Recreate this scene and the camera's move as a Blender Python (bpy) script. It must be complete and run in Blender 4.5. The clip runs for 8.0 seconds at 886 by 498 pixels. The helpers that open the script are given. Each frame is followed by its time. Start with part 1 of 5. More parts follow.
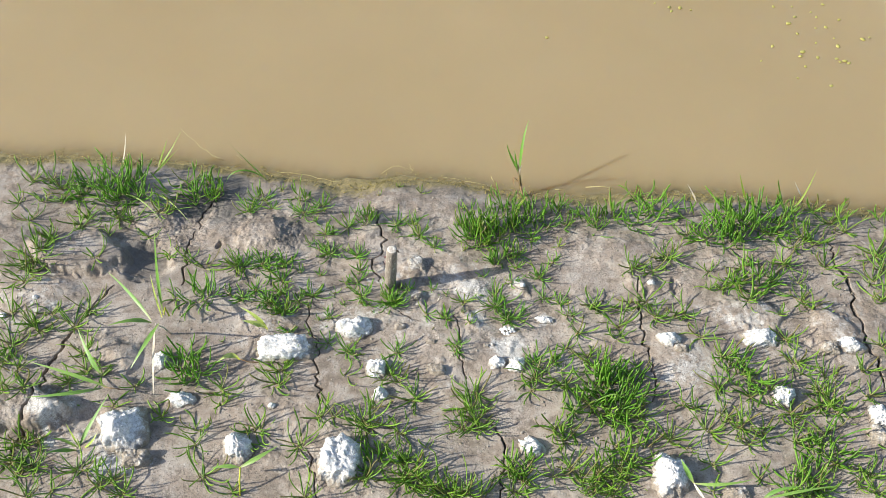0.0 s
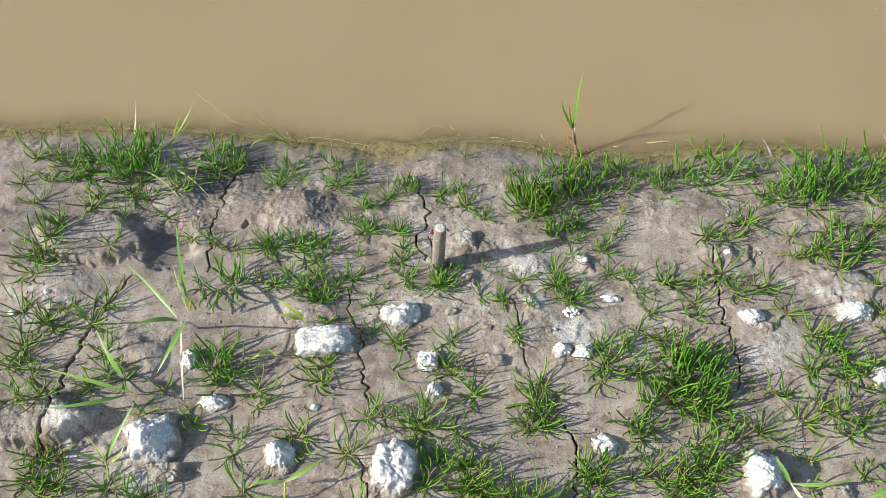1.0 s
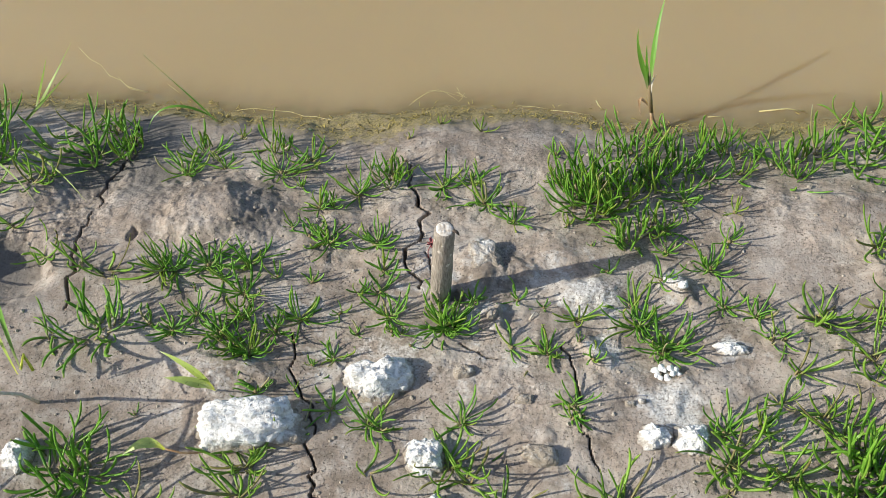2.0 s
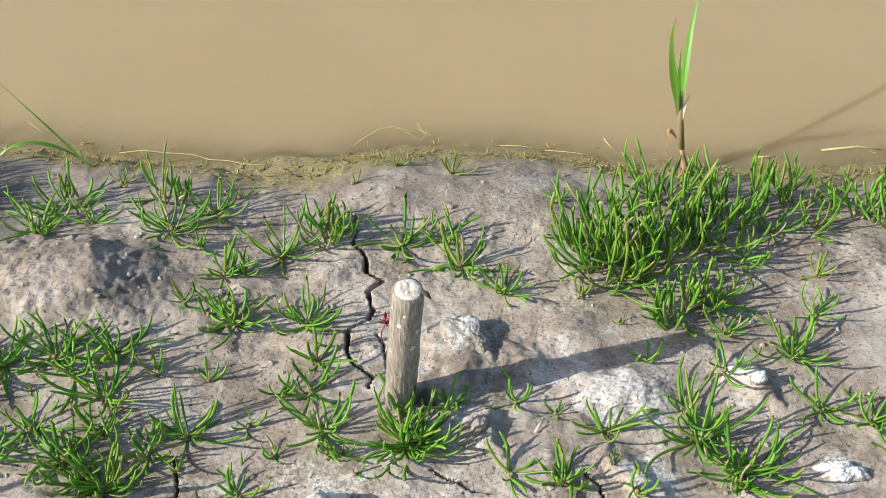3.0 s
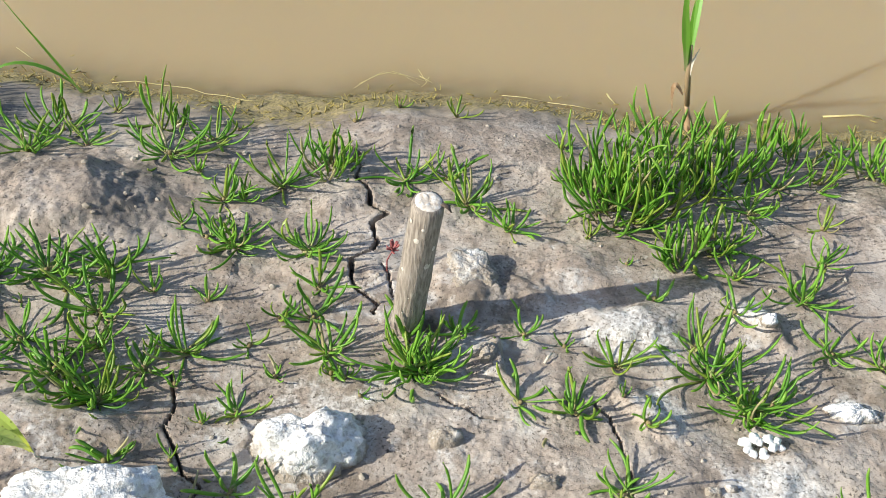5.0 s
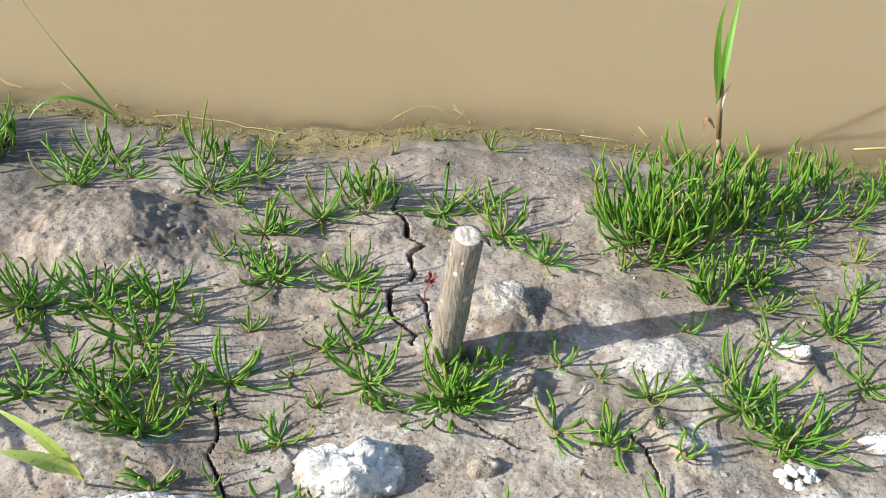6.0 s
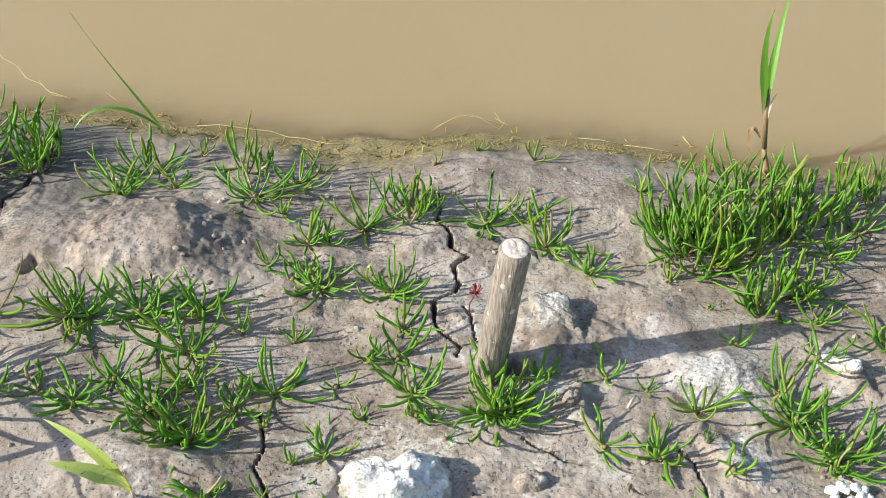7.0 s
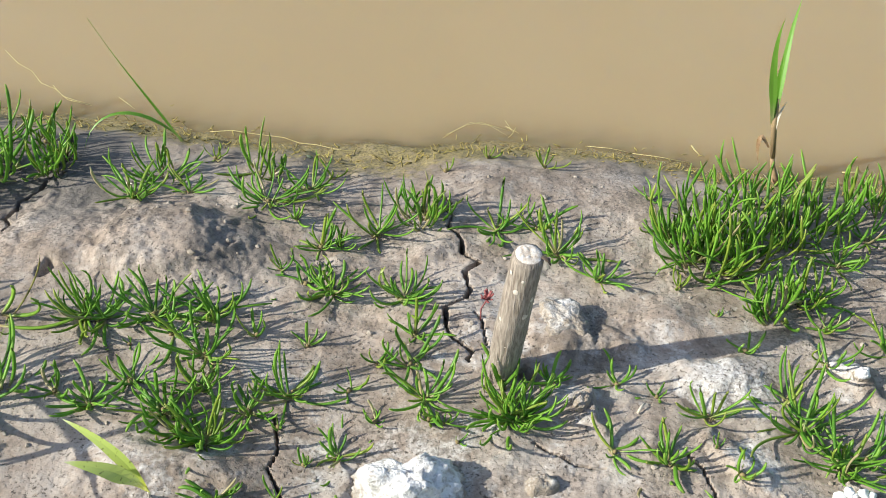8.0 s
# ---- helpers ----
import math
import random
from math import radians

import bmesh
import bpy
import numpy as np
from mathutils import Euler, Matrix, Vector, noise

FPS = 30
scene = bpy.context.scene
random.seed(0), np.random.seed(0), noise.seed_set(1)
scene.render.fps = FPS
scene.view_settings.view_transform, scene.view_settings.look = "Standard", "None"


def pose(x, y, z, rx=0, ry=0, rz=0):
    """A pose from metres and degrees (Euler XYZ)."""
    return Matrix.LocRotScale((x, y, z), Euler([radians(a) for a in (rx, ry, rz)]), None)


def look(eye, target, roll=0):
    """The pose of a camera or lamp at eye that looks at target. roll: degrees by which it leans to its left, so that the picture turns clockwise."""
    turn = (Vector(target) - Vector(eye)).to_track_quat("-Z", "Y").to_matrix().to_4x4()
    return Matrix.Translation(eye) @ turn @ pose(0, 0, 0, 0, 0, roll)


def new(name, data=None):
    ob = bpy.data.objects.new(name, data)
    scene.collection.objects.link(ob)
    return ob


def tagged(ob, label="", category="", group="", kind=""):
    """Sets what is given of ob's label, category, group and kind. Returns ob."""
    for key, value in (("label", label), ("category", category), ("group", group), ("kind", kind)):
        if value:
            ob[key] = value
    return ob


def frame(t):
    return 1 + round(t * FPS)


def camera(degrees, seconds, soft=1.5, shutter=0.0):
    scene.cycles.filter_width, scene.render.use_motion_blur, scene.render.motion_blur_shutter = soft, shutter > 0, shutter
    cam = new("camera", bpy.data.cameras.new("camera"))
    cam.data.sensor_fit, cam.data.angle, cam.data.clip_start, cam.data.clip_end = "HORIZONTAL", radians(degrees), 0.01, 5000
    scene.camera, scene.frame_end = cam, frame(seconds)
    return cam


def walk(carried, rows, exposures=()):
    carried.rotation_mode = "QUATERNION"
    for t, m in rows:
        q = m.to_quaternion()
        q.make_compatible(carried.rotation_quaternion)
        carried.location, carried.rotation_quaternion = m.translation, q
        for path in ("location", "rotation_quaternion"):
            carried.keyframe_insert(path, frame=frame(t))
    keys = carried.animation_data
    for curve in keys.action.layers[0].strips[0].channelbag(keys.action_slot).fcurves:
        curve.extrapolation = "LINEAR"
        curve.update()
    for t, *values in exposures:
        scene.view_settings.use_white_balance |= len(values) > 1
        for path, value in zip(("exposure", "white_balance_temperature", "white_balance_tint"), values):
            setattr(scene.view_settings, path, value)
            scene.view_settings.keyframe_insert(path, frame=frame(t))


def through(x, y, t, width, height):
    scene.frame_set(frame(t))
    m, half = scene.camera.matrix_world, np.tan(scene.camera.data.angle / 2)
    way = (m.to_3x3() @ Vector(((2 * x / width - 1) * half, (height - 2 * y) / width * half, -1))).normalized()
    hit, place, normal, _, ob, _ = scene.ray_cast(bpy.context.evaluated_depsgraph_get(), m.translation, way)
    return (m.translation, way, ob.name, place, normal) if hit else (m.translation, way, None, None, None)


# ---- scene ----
PATH = [
    (0, (0.269, -1.299, 1.81), (0.127, -0.052, 0.254), -1.6),
    (0.3, (0.268, -1.305, 1.808), (0.117, -0.059, 0.251), -1.8),
    (0.5, (0.245, -1.281, 1.795), (0.066, -0.043, 0.234), -2.7),
    (0.8, (0.212, -1.167, 1.771), (0.01, -0.022, 0.143), -5.3),
    (1, (0.175, -1.089, 1.7), (0.021, 0.041, 0.057), -4.6),
    (1.2, (0.156, -0.993, 1.599), (-0.044, 0.112, -0.055), -6.5),
    (2.3, (0.078, -0.604, 0.865), (-0.022, 0.66, -0.683), -2.5),
    (2.5, (0.059, -0.549, 0.796), (-0.008, 0.734, -0.737), -1.3),
    (2.8, (0.059, -0.492, 0.745), (-0.046, 0.883, -0.704), -2.1),
    (3, (0.069, -0.479, 0.705), (0.007, 0.919, -0.724), -1.4),
    (3.2, (0.074, -0.475, 0.667), (0.074, 0.926, -0.759), 1.2),
    (3.5, (0.056, -0.489, 0.649), (0.101, 0.911, -0.779), 3.1),
    (4, (0.031, -0.505, 0.654), (0.078, 0.904, -0.765), 3.9),
    (4.5, (0.026, -0.506, 0.653), (0.05, 0.921, -0.748), 3.3),
    (4.7, (0.027, -0.509, 0.645), (0.062, 0.909, -0.764), 3.9),
    (6, (0.015, -0.521, 0.659), (0.0, 0.931, -0.716), 2.8),
    (6.5, (0.015, -0.525, 0.663), (-0.028, 0.937, -0.701), 1.8),
    (7, (0.005, -0.516, 0.66), (-0.067, 0.939, -0.71), 1.4),
    (7.5, (0.001, -0.517, 0.66), (-0.037, 0.932, -0.718), 2.6),
    (8, (-0.002, -0.524, 0.665), (-0.079, 0.94, -0.695), 1.7),
]
cam = camera(43.0, 8.0, 0.9)
walk(cam, [(t, look(eye, target, roll)) for t, eye, target, roll in PATH], ((0.0, 0.50), (0.5, 0.39), (1.0, 0.31), (2.5, 0.27), (2.8, 0.49), (3.5, 0.53), (8.0, 0.51)))
SUN_STRENGTH, SKY_STRENGTH = 4.15, 0.120

# ---- world, sun ----
SUN_FROM = Vector((-0.815, -0.275, 0.51)).normalized()
world = bpy.data.worlds.new("sky")
scene.world = world
world.use_nodes = True
sky = world.node_tree.nodes.new("ShaderNodeTexSky")
sky.sky_type, sky.sun_disc = "NISHITA", False
sky.sun_elevation = math.asin(SUN_FROM.z)
sky.sun_rotation = math.atan2(SUN_FROM.x, SUN_FROM.y)
sky.air_density, sky.dust_density = 1.0, 1.4
world.node_tree.nodes["Background"].inputs["Strength"].default_value = SKY_STRENGTH
world.node_tree.links.new(sky.outputs["Color"], world.node_tree.nodes["Background"].inputs["Color"])
lamp = bpy.data.lights.new("sun", "SUN")
lamp.energy, lamp.angle, lamp.color = SUN_STRENGTH, radians(0.53), (1.0, 0.963, 0.845)
new("sun", lamp).matrix_world = look(SUN_FROM * 20, (0, 0, 0))


# ---- materials ----
def material(name):
    m = bpy.data.materials.new(name)
    m.use_nodes = True
    return m, m.node_tree.nodes, m.node_tree.links, m.node_tree.nodes["Principled BSDF"]


def node(nodes, kind, **values):
    n = nodes.new(kind)
    for key, value in values.items():
        n.inputs[key.replace("_", " ")].default_value = value
    return n


def tone(nodes, links, factor, stops):
    """A colour ramp over a factor."""
    r = nodes.new("ShaderNodeValToRGB")
    while len(r.color_ramp.elements) < len(stops):
        r.color_ramp.elements.new(0.5)
    for e, (at, colour) in zip(r.color_ramp.elements, stops):
        e.position, e.color = at, (*colour, 1)
    links.new(factor, r.inputs["Fac"])
    return r.outputs["Color"]


def blend(nodes, links, factor, a, b, how="MIX"):
    """Mixes two colours; each is an output or three numbers."""
    m = nodes.new("ShaderNodeMix")
    m.data_type, m.blend_type = "RGBA", how
    for slot, value in ((0, factor), (6, a), (7, b)):
        if isinstance(value, (int, float)):
            m.inputs[slot].default_value = value
        elif isinstance(value, tuple):
            m.inputs[slot].default_value = (*value, 1)
        else:
            links.new(value, m.inputs[slot])
    return m.outputs[2]


def attribute(nodes, name):
    a = nodes.new("ShaderNodeAttribute")
    a.attribute_name = name
    return a.outputs["Fac"]


def arith(nodes, links, how, a, b):
    m = nodes.new("ShaderNodeMath")
    m.operation = how
    for slot, value in ((0, a), (1, b)):
        if isinstance(value, (int, float)):
            m.inputs[slot].default_value = value
        else:
            links.new(value, m.inputs[slot])
    return m.outputs[0]


def grain(nodes, links, scale, detail=4, rough=0.55, coords=None):
    n = node(nodes, "ShaderNodeTexNoise", Scale=scale, Detail=detail, Roughness=rough)
    if coords is None:
        coords = nodes.new("ShaderNodeNewGeometry").outputs["Position"]
    links.new(coords, n.inputs["Vector"])
    return n.outputs["Fac"]


def relief(nodes, links, shader, height, strength, distance):
    b = node(nodes, "ShaderNodeBump", Strength=strength, Distance=distance)
    links.new(height, b.inputs["Height"])
    links.new(b.outputs["Normal"], shader.inputs["Normal"])


def mud_material():
    m, n, l, s = material("salty_mud")
    broad, blotch, mid = grain(n, l, 8, 4, 0.6), grain(n, l, 17, 5, 0.6), grain(n, l, 44, 5, 0.62)
    crust, fine, pores = grain(n, l, 170, 4, 0.6), grain(n, l, 420, 2, 0.6), grain(n, l, 390, 4, 0.7)
    base = tone(n, l, broad, ((0.30, (0.282, 0.222, 0.177)), (0.52, (0.382, 0.312, 0.257)), (0.75, (0.466, 0.396, 0.337))))
    base = blend(n, l, tone(n, l, blotch, ((0.52, (0, 0, 0)), (0.66, (0.75, 0.75, 0.75)))), base, (0.515, 0.458, 0.406))
    base = blend(n, l, tone(n, l, blotch, ((0.34, (0.75, 0.75, 0.75)), (0.47, (0, 0, 0)))), base, (0.200, 0.165, 0.132))
    base = blend(n, l, tone(n, l, mid, ((0.48, (0, 0, 0)), (0.64, (0.7, 0.7, 0.7)))), base, (0.497, 0.438, 0.384))
    base = blend(n, l, tone(n, l, mid, ((0.34, (0.75, 0.75, 0.75)), (0.45, (0, 0, 0)))), base, (0.195, 0.156, 0.122))
    base = blend(n, l, tone(n, l, crust, ((0.52, (0, 0, 0)), (0.70, (0.40, 0.40, 0.40)))), base, (0.47, 0.43, 0.38))
    base = blend(n, l, tone(n, l, fine, ((0.34, (0.08, 0.08, 0.08)), (0.46, (0, 0, 0)))), base, (0.20, 0.165, 0.130))
    # salt crust where the ground has dried out
    salt = arith(n, l, "ADD", attribute(n, "salt"), arith(n, l, "MULTIPLY", arith(n, l, "SUBTRACT", grain(n, l, 70, 5, 0.65), 0.5), 1.7))
    salt = tone(n, l, salt, ((0.42, (0, 0, 0)), (0.85, (1, 1, 1))))
    base = blend(n, l, salt, base, blend(n, l, tone(n, l, fine, ((0.35, (0, 0, 0)), (0.6, (1, 1, 1)))), (0.47, 0.435, 0.395), (0.72, 0.70, 0.675)))
    # dark grit in the pores, thick in some patches
    patches = tone(n, l, grain(n, l, 26, 4, 0.6), ((0.36, (0.15, 0.15, 0.15)), (0.56, (1, 1, 1))))
    specks = tone(n, l, pores, ((0.36, (1, 1, 1)), (0.44, (0, 0, 0))))
    base = blend(n, l, arith(n, l, "MULTIPLY", arith(n, l, "MULTIPLY", specks, patches), 0.90), base, (0.085, 0.070, 0.056))
    grit = tone(n, l, grain(n, l, 330, 3, 0.65), ((0.42, (0.7, 0.7, 0.7)), (0.55, (0, 0, 0))))
    base = blend(n, l, arith(n, l, "MULTIPLY", grit, attribute(n, "gritty")), base, (0.115, 0.098, 0.082))
    # wet rim and the film of algae at the water's edge
    wet = attribute(n, "wet")
    base = blend(n, l, arith(n, l, "MULTIPLY", wet, 0.9), base, blend(n, l, mid, (0.235, 0.185, 0.128), (0.36, 0.295, 0.215)))
    # shade by tufts, hump and hollow painted dark, along with damp mud
    shade_and_damp = attribute(n, "shade_and_damp")
    base = blend(n, l, shade_and_damp, base, blend(n, l, mid, (0.088, 0.082, 0.076), (0.175, 0.163, 0.150)))
    film = tone(n, l, arith(n, l, "ADD", attribute(n, "algae"), arith(n, l, "MULTIPLY", arith(n, l, "SUBTRACT", grain(n, l, 150, 6, 0.7), 0.5), 1.6)), ((0.22, (0, 0, 0)), (0.62, (0.9, 0.9, 0.9))))
    base = blend(n, l, film, base, blend(n, l, tone(n, l, fine, ((0.35, (0, 0, 0)), (0.6, (1, 1, 1)))), (0.13, 0.105, 0.045), (0.36, 0.295, 0.125)))
    l.new(base, s.inputs["Base Color"])
    l.new(tone(n, l, wet, ((0.0, (0.92, 0.92, 0.92)), (1.0, (0.6, 0.6, 0.6)))), s.inputs["Roughness"])
    s.inputs["Specular IOR Level"].default_value = 0.3
    holes = tone(n, l, pores, ((0.30, (0, 0, 0)), (0.44, (1, 1, 1))))
    high = arith(n, l, "ADD", arith(n, l, "MULTIPLY", crust, 1.1), arith(n, l, "MULTIPLY", fine, 0.25))
    high = arith(n, l, "ADD", high, arith(n, l, "MULTIPLY", holes, 0.40))
    relief(n, l, s, arith(n, l, "MULTIPLY", high, arith(n, l, "SUBTRACT", 1.0, arith(n, l, "MULTIPLY", wet, 0.75))), 0.60, 0.0019)
    return m


def water_material():
    """Silty water: opaque with mud where it is deep, clearer over the shallow rim."""
    m, n, l, s = material("muddy_water")
    swirl = grain(n, l, 1.6, 3)
    l.new(tone(n, l, swirl, ((0.3, (0.392, 0.300, 0.166)), (0.7, (0.424, 0.329, 0.188)))), s.inputs["Base Color"])
    l.new(attribute(n, "murk"), s.inputs["Alpha"])
    s.inputs["Roughness"].default_value, s.inputs["IOR"].default_value = 0.06, 1.33
    s.inputs["Subsurface Weight"].default_value, s.inputs["Subsurface Scale"].default_value = 1.0, 0.16
    s.inputs["Subsurface Radius"].default_value = (1.0, 0.8, 0.5)
    relief(n, l, s, grain(n, l, 7, 2), 0.05, 0.01)
    return m


def leaf_material(name, root, low, high, tip, through=0.34, specks=0.0, withered=0.0):
    """Fleshy grass: pale at the root, green along the blade, paler at the tip."""
    m, n, l, s = material(name)
    along = attribute(n, "along")
    chance = n.new("ShaderNodeObjectInfo").outputs["Random"]
    isle = n.new("ShaderNodeNewGeometry").outputs["Random Per Island"]
    mixed = arith(n, l, "FRACT", arith(n, l, "ADD", chance, isle), 0)
    green = blend(n, l, mixed, low, high)
    if withered:
        dead = tone(n, l, arith(n, l, "FRACT", arith(n, l, "MULTIPLY", isle, 7.3), 0), ((withered, (1, 1, 1)), (withered + 0.01, (0, 0, 0))))
        green = blend(n, l, dead, green, (0.24, 0.19, 0.075))
    green = blend(n, l, tone(n, l, grain(n, l, 160, 3), ((0.4, (0, 0, 0)), (0.8, (0.5, 0.5, 0.5)))), green, high)
    colour = blend(n, l, tone(n, l, along, ((0.0, (0, 0, 0)), (0.22, (1, 1, 1)))), root, green)
    colour = blend(n, l, tone(n, l, along, ((0.86, (0, 0, 0)), (1.0, (0.7, 0.7, 0.7)))), colour, tip)
    if specks:
        spots = tone(n, l, grain(n, l, 380, 1), ((0.26, (specks, specks, specks)), (0.33, (0, 0, 0))))
        colour = blend(n, l, spots, colour, (0.06, 0.06, 0.02))
    l.new(colour, s.inputs["Base Color"])
    s.inputs["Roughness"].default_value = 0.42
    s.inputs["Subsurface Weight"].default_value = 0.0
    glow = n.new("ShaderNodeBsdfTranslucent")
    l.new(blend(n, l, 0.5, colour, (0.30, 0.50, 0.04)), glow.inputs["Color"])
    both = n.new("ShaderNodeMixShader")
    both.inputs[0].default_value = through
    l.new(s.outputs[0], both.inputs[1])
    l.new(glow.outputs[0], both.inputs[2])
    l.new(both.outputs[0], n["Material Output"].inputs["Surface"])
    return m


def crust_material():
    m, n, l, s = material("salt_crusted_stone")
    coarse, mid, fine = grain(n, l, 60, 5, 0.7), grain(n, l, 150, 4, 0.65), grain(n, l, 420, 3, 0.7)
    salt = tone(n, l, arith(n, l, "ADD", attribute(n, "salt"), arith(n, l, "MULTIPLY", arith(n, l, "SUBTRACT", coarse, 0.5), 1.4)), ((0.30, (0, 0, 0)), (0.66, (1, 1, 1))))
    mud = blend(n, l, mid, (0.235, 0.190, 0.145), (0.42, 0.365, 0.30))
    white = blend(n, l, tone(n, l, mid, ((0.38, (0, 0, 0)), (0.58, (1, 1, 1)))), (0.66, 0.645, 0.62), (0.90, 0.895, 0.885))
    both = blend(n, l, salt, mud, white)
    pits = tone(n, l, grain(n, l, 240, 3, 0.6), ((0.35, (0.75, 0.75, 0.75)), (0.45, (0, 0, 0))))
    l.new(blend(n, l, pits, both, (0.42, 0.385, 0.345)), s.inputs["Base Color"])
    s.inputs["Roughness"].default_value = 0.9
    relief(n, l, s, arith(n, l, "ADD", arith(n, l, "ADD", coarse, mid), arith(n, l, "MULTIPLY", fine, 0.4)), 0.8, 0.004)
    return m


def plain_material(name, a, b, scale, rough, bump=0.3, stretch=(1, 1, 1)):
    """Two colours mixed by noise, with fine relief."""
    m, n, l, s = material(name)
    coords = n.new("ShaderNodeMapping")
    coords.inputs["Scale"].default_value = stretch
    l.new(n.new("ShaderNodeTexCoord").outputs["Object"], coords.inputs["Vector"])
    g = grain(n, l, scale, 4, 0.6, coords.outputs["Vector"])
    l.new(tone(n, l, g, ((0.33, a), (0.67, b))), s.inputs["Base Color"])
    s.inputs["Roughness"].default_value = rough
    relief(n, l, s, g, bump, 0.001)
    return m


MUD, WATER, CRUST = mud_material(), water_material(), crust_material()
GRASS = leaf_material("grass_leaf", (0.52, 0.40, 0.25), (0.075, 0.245, 0.022), (0.240, 0.490, 0.055), (0.32, 0.43, 0.08), 0.34)
FAR_GRASS = leaf_material("matted_grass_leaf", (0.38, 0.29, 0.15), (0.072, 0.190, 0.018), (0.265, 0.470, 0.050), (0.32, 0.36, 0.08), 0.26, 0.0, 0.18)
PALE_GRASS = leaf_material("pale_grass_leaf", (0.42, 0.30, 0.18), (0.16, 0.29, 0.03), (0.32, 0.43, 0.06), (0.44, 0.42, 0.12))
BLADE = leaf_material("broad_leaf", (0.35, 0.33, 0.18), (0.09, 0.27, 0.025), (0.18, 0.40, 0.05), (0.34, 0.42, 0.12))
DRY_LEAF = leaf_material("dry_grass_leaf", (0.42, 0.34, 0.22), (0.40, 0.34, 0.16), (0.52, 0.46, 0.26), (0.55, 0.50, 0.34))
YELLOWING = leaf_material("yellowing_leaf", (0.66, 0.68, 0.07), (0.36, 0.52, 0.08), (0.54, 0.63, 0.18), (0.70, 0.70, 0.48), 0.2, 0.6)
FRESH = leaf_material("fresh_leaf", (0.34, 0.36, 0.15), (0.13, 0.31, 0.05), (0.27, 0.44, 0.10), (0.38, 0.46, 0.16), 0.2, 0.3)
BARK = plain_material("bark", (0.170, 0.138, 0.110), (0.400, 0.352, 0.300), 620, 0.85, 1.0, (1, 1, 0.13))
CUT = plain_material("cut_wood", (0.50, 0.40, 0.30), (0.88, 0.84, 0.78), 330, 0.8, 0.8)
LENTICEL = plain_material("lenticel", (0.50, 0.45, 0.39), (0.66, 0.60, 0.53), 300, 0.9)
FLAKE = plain_material("dark_bark", (0.06, 0.045, 0.035), (0.12, 0.09, 0.07), 300, 0.9)
RED = plain_material("red_leaf", (0.20, 0.045, 0.045), (0.38, 0.115, 0.110), 200, 0.5)
SHELL = plain_material("white_lump", (0.80, 0.80, 0.78), (0.92, 0.92, 0.90), 150, 0.8, 0.6)
STRAW = plain_material("straw", (0.46, 0.38, 0.15), (0.60, 0.52, 0.26), 120, 0.7)
HUSK = plain_material("brown_husk", (0.22, 0.12, 0.05), (0.46, 0.33, 0.20), 90, 0.8)
ROOT = plain_material("root_crown", (0.16, 0.11, 0.05), (0.36, 0.30, 0.14), 300, 0.9)
DRY = plain_material("dry_stem", (0.48, 0.42, 0.32), (0.66, 0.61, 0.52), 120, 0.8)
FLOATING = plain_material("floating_algae", (0.36, 0.33, 0.07), (0.56, 0.50, 0.16), 150, 0.7)
ALGAE = plain_material("algae", (0.12, 0.09, 0.03), (0.44, 0.36, 0.10), 90, 0.7)
DARK_LEAF = plain_material("dark_leaf", (0.025, 0.05, 0.02), (0.05, 0.08, 0.03), 120, 0.5)
CRUMB = plain_material("mud_crumb", (0.28, 0.235, 0.185), (0.46, 0.41, 0.35), 60, 0.95, 0.5)


# ---- builders ----
def mesh_of(name, verts, faces, smooth=True, **values):
    """A mesh from computed points; values: one number a point, stored under the given name."""
    me = bpy.data.meshes.new(name)
    me.from_pydata([tuple(v) for v in verts], [], faces)
    me.polygons.foreach_set("use_smooth", [smooth] * len(me.polygons))
    for key, data in values.items():
        me.attributes.new(key, "FLOAT", "POINT").data.foreach_set("value", np.asarray(data, np.float32))
    return me


def placed(name, me, stuff, parent=None, m=None, label=""):
    ob = new(name, me)
    if stuff and not me.materials:
        me.materials.append(stuff)
    ob.parent = parent
    if m is not None:
        ob.matrix_basis = m
    return tagged(ob, label)


def empty(name, x, y, z, turn=0.0):
    ob = new(name)
    ob.empty_display_size = 0.01
    ob.matrix_basis = pose(x, y, z, 0, 0, turn)
    return ob


def tube(points, radii, flat=1.0, sides=6, up=Vector((0, 0, 1)), cap=True):
    """A closed tube along a row of points; flat squeezes it along its second axis."""
    points = [Vector(p) for p in points]
    verts, faces = [], []
    for k, p in enumerate(points):
        ahead = (points[min(k + 1, len(points) - 1)] - points[max(k - 1, 0)]).normalized()
        side = ahead.cross(up)
        side = side.normalized() if side.length > 1e-4 else Vector((1, 0, 0))
        over = side.cross(ahead).normalized()
        for j in range(sides):
            a = 2 * math.pi * j / sides
            verts.append(p + side * (math.cos(a) * radii[k]) + over * (math.sin(a) * radii[k] * flat))
    for k in range(len(points) - 1):
        for j in range(sides):
            i, q = k * sides + j, k * sides + (j + 1) % sides
            faces.append((i, q, q + sides, i + sides))
    if cap:
        faces.append(tuple(reversed(range(sides))))
        faces.append(tuple(range(len(verts) - sides, len(verts))))
    return verts, faces


